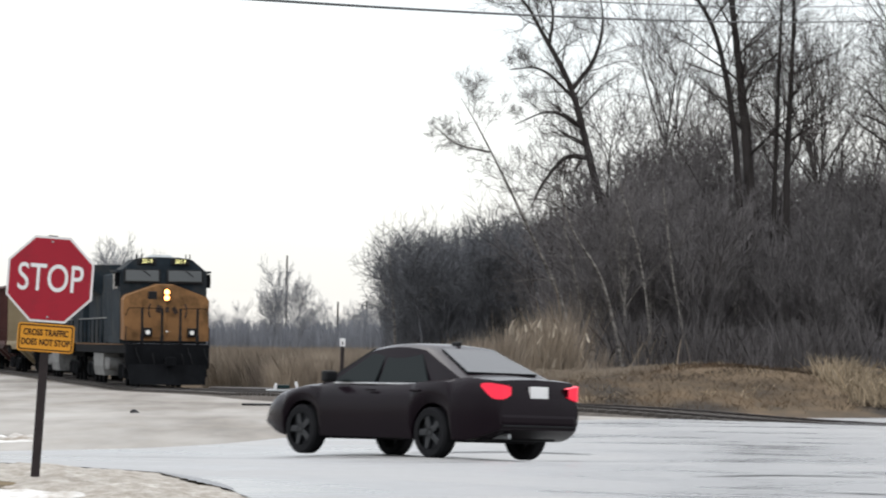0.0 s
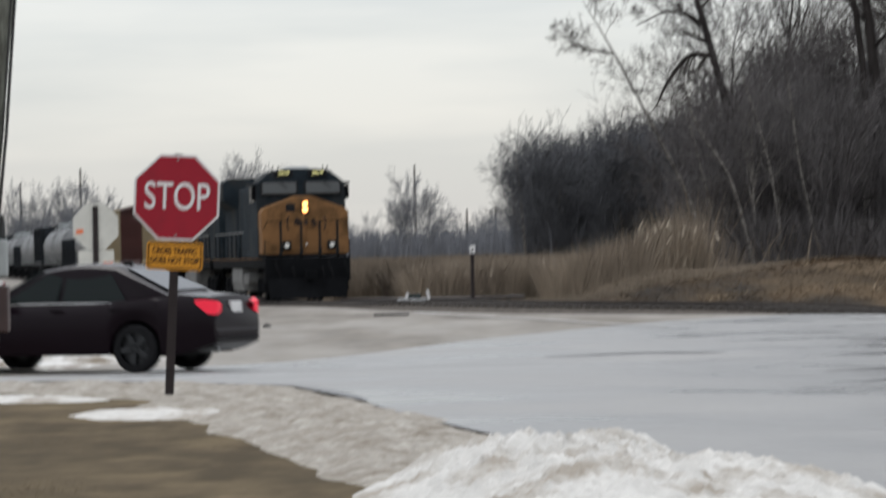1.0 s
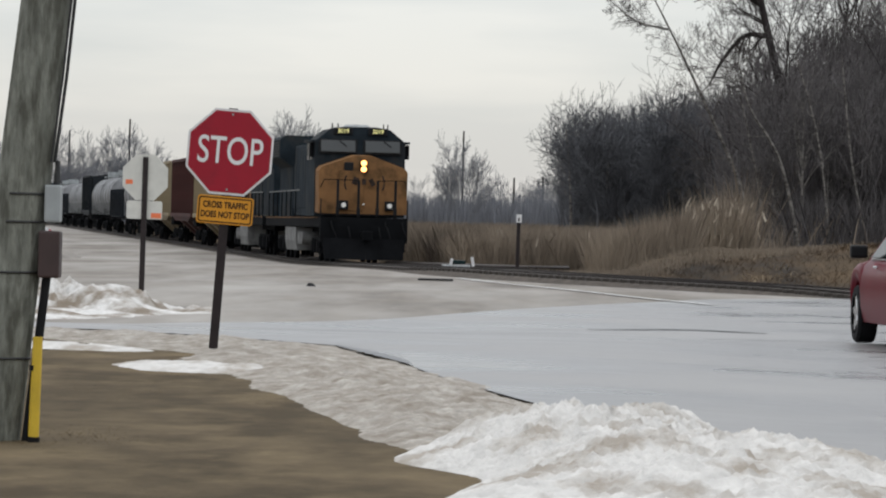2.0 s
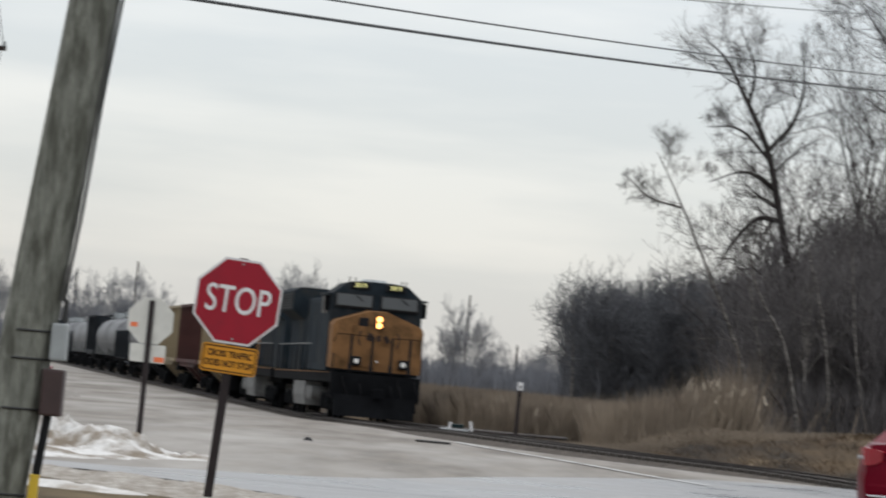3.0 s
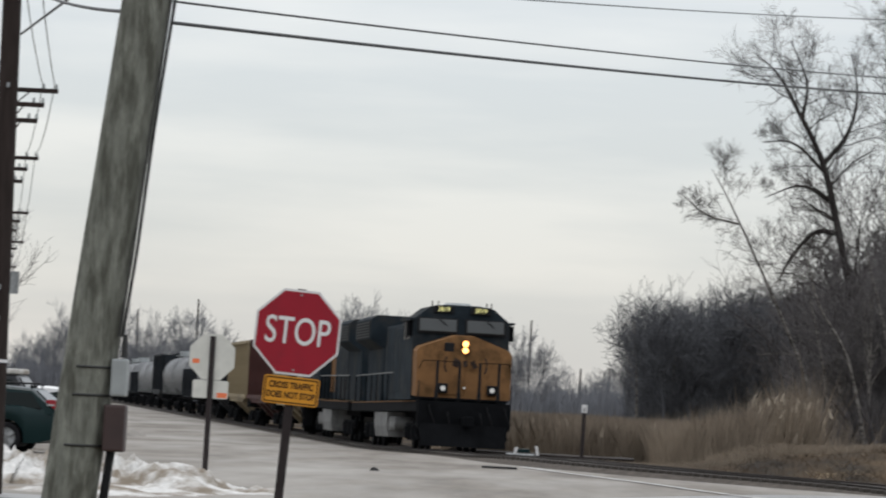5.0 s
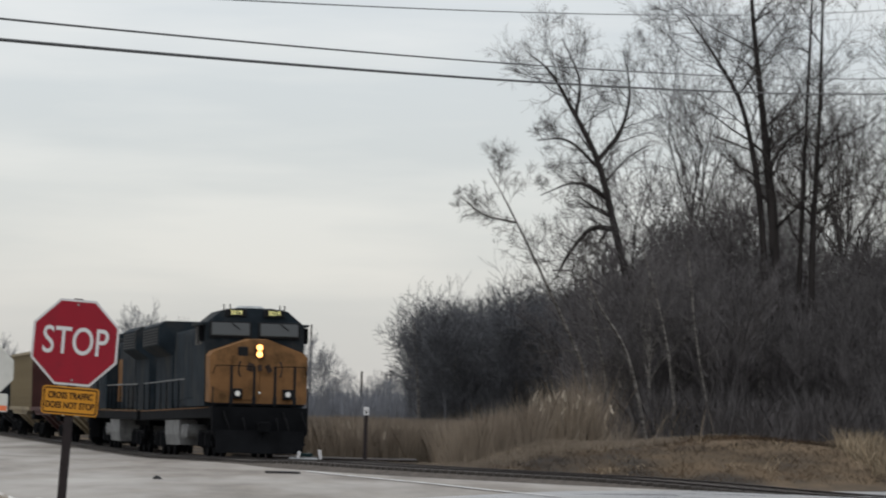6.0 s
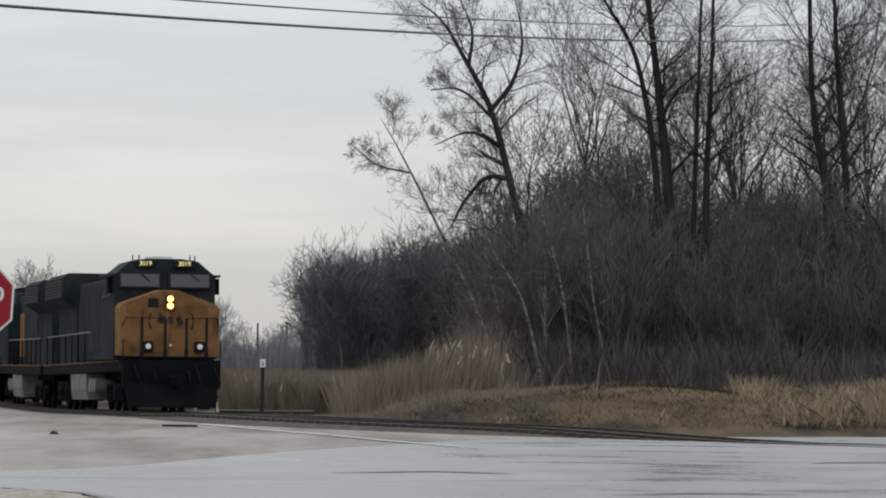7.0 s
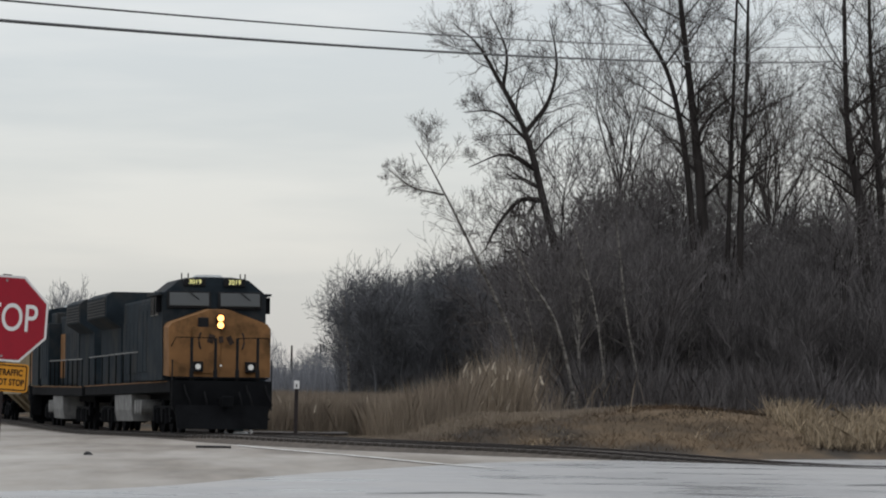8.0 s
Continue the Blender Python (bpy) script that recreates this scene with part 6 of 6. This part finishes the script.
def parked():
    v = car("minivan", "dark green minivan parked behind the snowbank", PAINT_GREEN, dict(VAN), TAIL_DULL, STEEL, group="parked cars")
    for y in (-0.55, 0.55):
        bm = B()
        rod(bm, (0.2, y, 1.52), (-1.8, y, 1.53), 0.02, n=8)
        for x in (0.15, -0.9, -1.85):
            rod(bm, (x, y, 1.4), (x, y, 1.525), 0.018, n=6)
        part("roof_rail", bm, BLACK, v)
    v.matrix_basis = pose(-13.9, 86.9, 0.02, 0, 0, 176)
    suv = dict(VAN, roof=[(1.35, 1.0), (0.55, 1.68), (-2.0, 1.70), (-2.42, 1.1)], belt=1.08)
    for k, (x, y, p, lab) in enumerate(((-15.2, 92.5, PAINT_GREY, "dark van with snow on its roof, parked"), (-17.6, 97.0, PAINT_WHITE, "white van parked in the row"), (-18.9, 101.0, PAINT_GREY, "dark grey van parked in the row"))):
        w = car("van", lab, p, dict(suv), TAIL_DULL, STEEL, group="parked cars")
        w.matrix_basis = pose(x, y, float(land(x, y)), 0, 0, 177 - k)
        if k != 1:
            bm = B()
            box(bm, (-0.75, 0, 1.79), (2.6, 1.35, 0.13), 0.05)
            part("roof_snow", bm, SNOW_HEAP, w, "thin crust of snow")
    for k, (x, y, p, lab) in enumerate(((-20.8, 116, PAINT_GREY, "dark sedan far along the parking row"), (-17.2, 124, PAINT_WHITE, "white sedan beyond the parking row"), (-18.2, 132, PAINT_GREY, "dark sedan beyond the parking row"), (-21.8, 152, PAINT_WHITE, "pale sedan far along the lot"), (-22.9, 160, PAINT_GREY, "dark sedan far along the lot"), (-24.5, 172, PAINT_WHITE, "pale car at the lot's far end"))):
        c = car("sedan", lab, p, dict(SEDAN), TAIL_DULL, STEEL, group="parked cars")
        c.matrix_basis = pose(x, y, float(land(x, y)) + 0.0, 0, 0, 177 - 3 * (k % 3))
    t = thing("trailer", pose(-19.9, 106, 0.0), "long faded red trailer behind the parked cars", "trailer")
    bm = B()
    box(bm, (0, 0, 1.35), (6.2, 2.3, 1.1), 0.06)
    part("body", bm, TRAILER_RED, t)
    bm = B()
    box(bm, (0, 0, 1.93), (6.25, 2.35, 0.06), 0.01)
    part("roof", bm, TRAILER_RED, t, "flat red roof")
    bm = B()
    for x in (-1.2, 0.0):
        for y in (-1.0, 1.0):
            rod(bm, (x, y - 0.1, 0.36), (x, y + 0.1, 0.36), 0.36, n=18)
    part("wheel", bm, RUBBER, t)


parked()


# ---- small things ----
def small_things():
    s = thing("switch_stand", pose(-1.95, 124, -0.08), "low switch stand with white and green targets", "switch stand")
    bm = B()
    box(bm, (0, 0, 0.14), (0.9, 0.5, 0.22), 0.03)
    box(bm, (0.55, 0, 0.08), (1.3, 0.2, 0.1), 0.02)
    part("base", bm, STEEL, s)
    bm = B()
    box(bm, (-0.15, -0.2, 0.32), (0.09, 0.03, 0.26), 0.01, pose(0, 0, 0, 0, 14, 0))
    part("target", bm, SIGN_WHITE, s, "small white target")
    bm = B()
    box(bm, (0.52, -0.1, 0.36), (0.09, 0.03, 0.30), 0.01, pose(0, 0, 0, 0, -10, 0))
    part("target", bm, SIGN_WHITE, s, "small white target")
    bm = B()
    box(bm, (0.1, 0, 0.34), (0.4, 0.2, 0.12), 0.02)
    part("lever", bm, PAINT_GREEN, s, "green painted lever box")
    d = thing("road_debris", pose(-4.53, 86.8, 0.05), "small dark lump of debris on the gravel", "debris")
    bm = B()
    bmesh.ops.create_icosphere(bm, subdivisions=2, radius=0.11)
    for v in bm.verts:
        v.co *= 1 + 0.5 * noise.noise(v.co * 9)
        v.co.z *= 0.7
    part("lump", bm, BLACK, d)
    d2 = thing("road_debris", pose(-2.1, 101, 0.03), "flat dark scrap on the gravel", "debris")
    bm = B()
    box(bm, (0, 0, 0.02), (0.9, 0.5, 0.05), 0.02)
    part("scrap", bm, BLACK, d2)
    st = thing("tree_stump", pose(-9.1, 56.5, 0.0), "short grey weathered post stump in the snow", "stump")
    bm = B()
    tapered_pole(bm, (0, 0, 0), (0.02, 0, 0.62), 0.1, 0.085, 12, 4, 2)
    part("stump", bm, POLE_WOOD, st)
    y = thing("yellow_sack", pose(-7.05, 46.4, 0.2), "crumpled yellow plastic sack on the verge", "sack")
    bm = B()
    bmesh.ops.create_icosphere(bm, subdivisions=3, radius=0.2)
    for v in bm.verts:
        v.co *= 1 + 0.5 * noise.noise(v.co * 7)
        v.co.z *= 0.4
        v.co.x *= 1.5
    part("sack", bm, mat("yellow_plastic", (0.5, 0.36, 0.12), 0.4, vary=0.2), y)



small_things()


# ---- what moves ----
def train_front(t):
    """Metres of track behind y = 119 at which the leading nose stands."""
    y = 143 - 3.2 * t + 0.025 * t * t
    return float(np.interp(y, FRONT_Y, FRONT_S))


FRONT_S = np.linspace(-5, 40, 451)
FRONT_Y = np.array([track_point(s).y for s in FRONT_S])


def car_rows(rows):
    out = []
    for t, x, y, h in rows:
        c, s = math.cos(radians(h)), math.sin(radians(h))
        zf, zb = float(land(x + 1.4 * c, y + 1.4 * s)), float(land(x - 1.4 * c, y - 1.4 * s))
        zl, zr = float(land(x - 0.8 * s, y + 0.8 * c)), float(land(x + 0.8 * s, y - 0.8 * c))
        tilt = pose(0, 0, 0, math.degrees(math.atan2(zl - zr, 1.6)), -math.degrees(math.atan2(zf - zb, 2.8)), 0)
        out.append((t, pose(x, y, (zf + zb) / 2 + 0.02, 0, 0, h) @ tilt))
    return out


def spin(style, rows):
    """Wheel angles from the way driven."""
    ts = np.arange(0, 8.01, 0.1)
    tt = [r[0] for r in rows]
    xs, ys = np.interp(ts, tt, [r[1] for r in rows]), np.interp(ts, tt, [r[2] for r in rows])
    way = np.concatenate([[0], np.cumsum(np.hypot(np.diff(xs), np.diff(ys)))])
    for w in style["wheels"]:
        p = w.location.copy()
        # whole turns of the five-spoke rim beyond a step of 80 degrees look alike
        step = np.diff(way, prepend=0) / style["wheel"]
        ang = np.cumsum(np.minimum(step, radians(80)))
        walk(w, [(float(t), Matrix.Translation(p) @ Matrix.Rotation(float(a), 4, "Y")) for t, a in zip(ts, ang)])


DARK_WAY = [
    (0.0, 1.05, 53.60, 129), (0.2, -0.07, 53.90, 135), (0.4, -1.22, 54.29, 140), (0.6, -2.45, 55.02, 146), (0.8, -3.89, 55.55, 151), (1.0, -5.51, 56.07, 157), (1.2, -7.12, 56.49, 160),
    (1.8, -11.90, 57.60, 168), (2.5, -18.2, 57.00, 180), (4.0, -32.00, 54.00, 182), (6.0, -50.00, 53.00, 182), (8.0, -58.00, 52.00, 182)]
RED_WAY = [
    (0.0, 6.7, 33.0, 100), (0.6, 6.0, 36.2, 100), (1.2, 5.4, 40.2, 98), (1.8, 5.0, 43.6, 95), (2.3, 4.80, 45.5, 92), (2.5, 4.77, 45.9, 89), (2.7, 4.87, 46.2, 82), (2.9, 5.1, 46.6, 76), (3.5, 7.5, 49.5, 50),
    (4.5, 13.5, 53, 25), (6.0, 24, 55, 8), (8.0, 38, 56, 2)]


def motions():
    for ob, back, f, r, turned in TRAIN:
        rows = []
        for t in (0, 1, 2, 3, 4, 5, 6, 7, 8):
            s = train_front(t) + back
            a, b = track_point(s - f), track_point(s - r)
            d = (a - b).normalized()
            q = d.to_track_quat("X", "Z").to_matrix().to_4x4()
            # reference point from the front bogie
            rows.append((t, Matrix.Translation(a - d * f) @ q @ Matrix.Rotation(math.pi if turned else 0, 4, "Z")))
        walk(ob, rows)
        ts = np.arange(0, 8.01, 0.2)
        for w in [c for c in ob.children_recursive if c.name.startswith("wheelset")]:
            p = w.location.copy()
            walk(w, [(float(t), Matrix.Translation(p) @ Matrix.Rotation((train_front(0) - train_front(float(t))) / p.z * (-1 if turned else 1), 4, "Y")) for t in ts])
    walk(dark_sedan, car_rows(DARK_WAY))
    walk(red_sedan, car_rows(RED_WAY))
    spin(SEDAN, DARK_WAY)
    spin(SEDAN_2, RED_WAY)


motions()
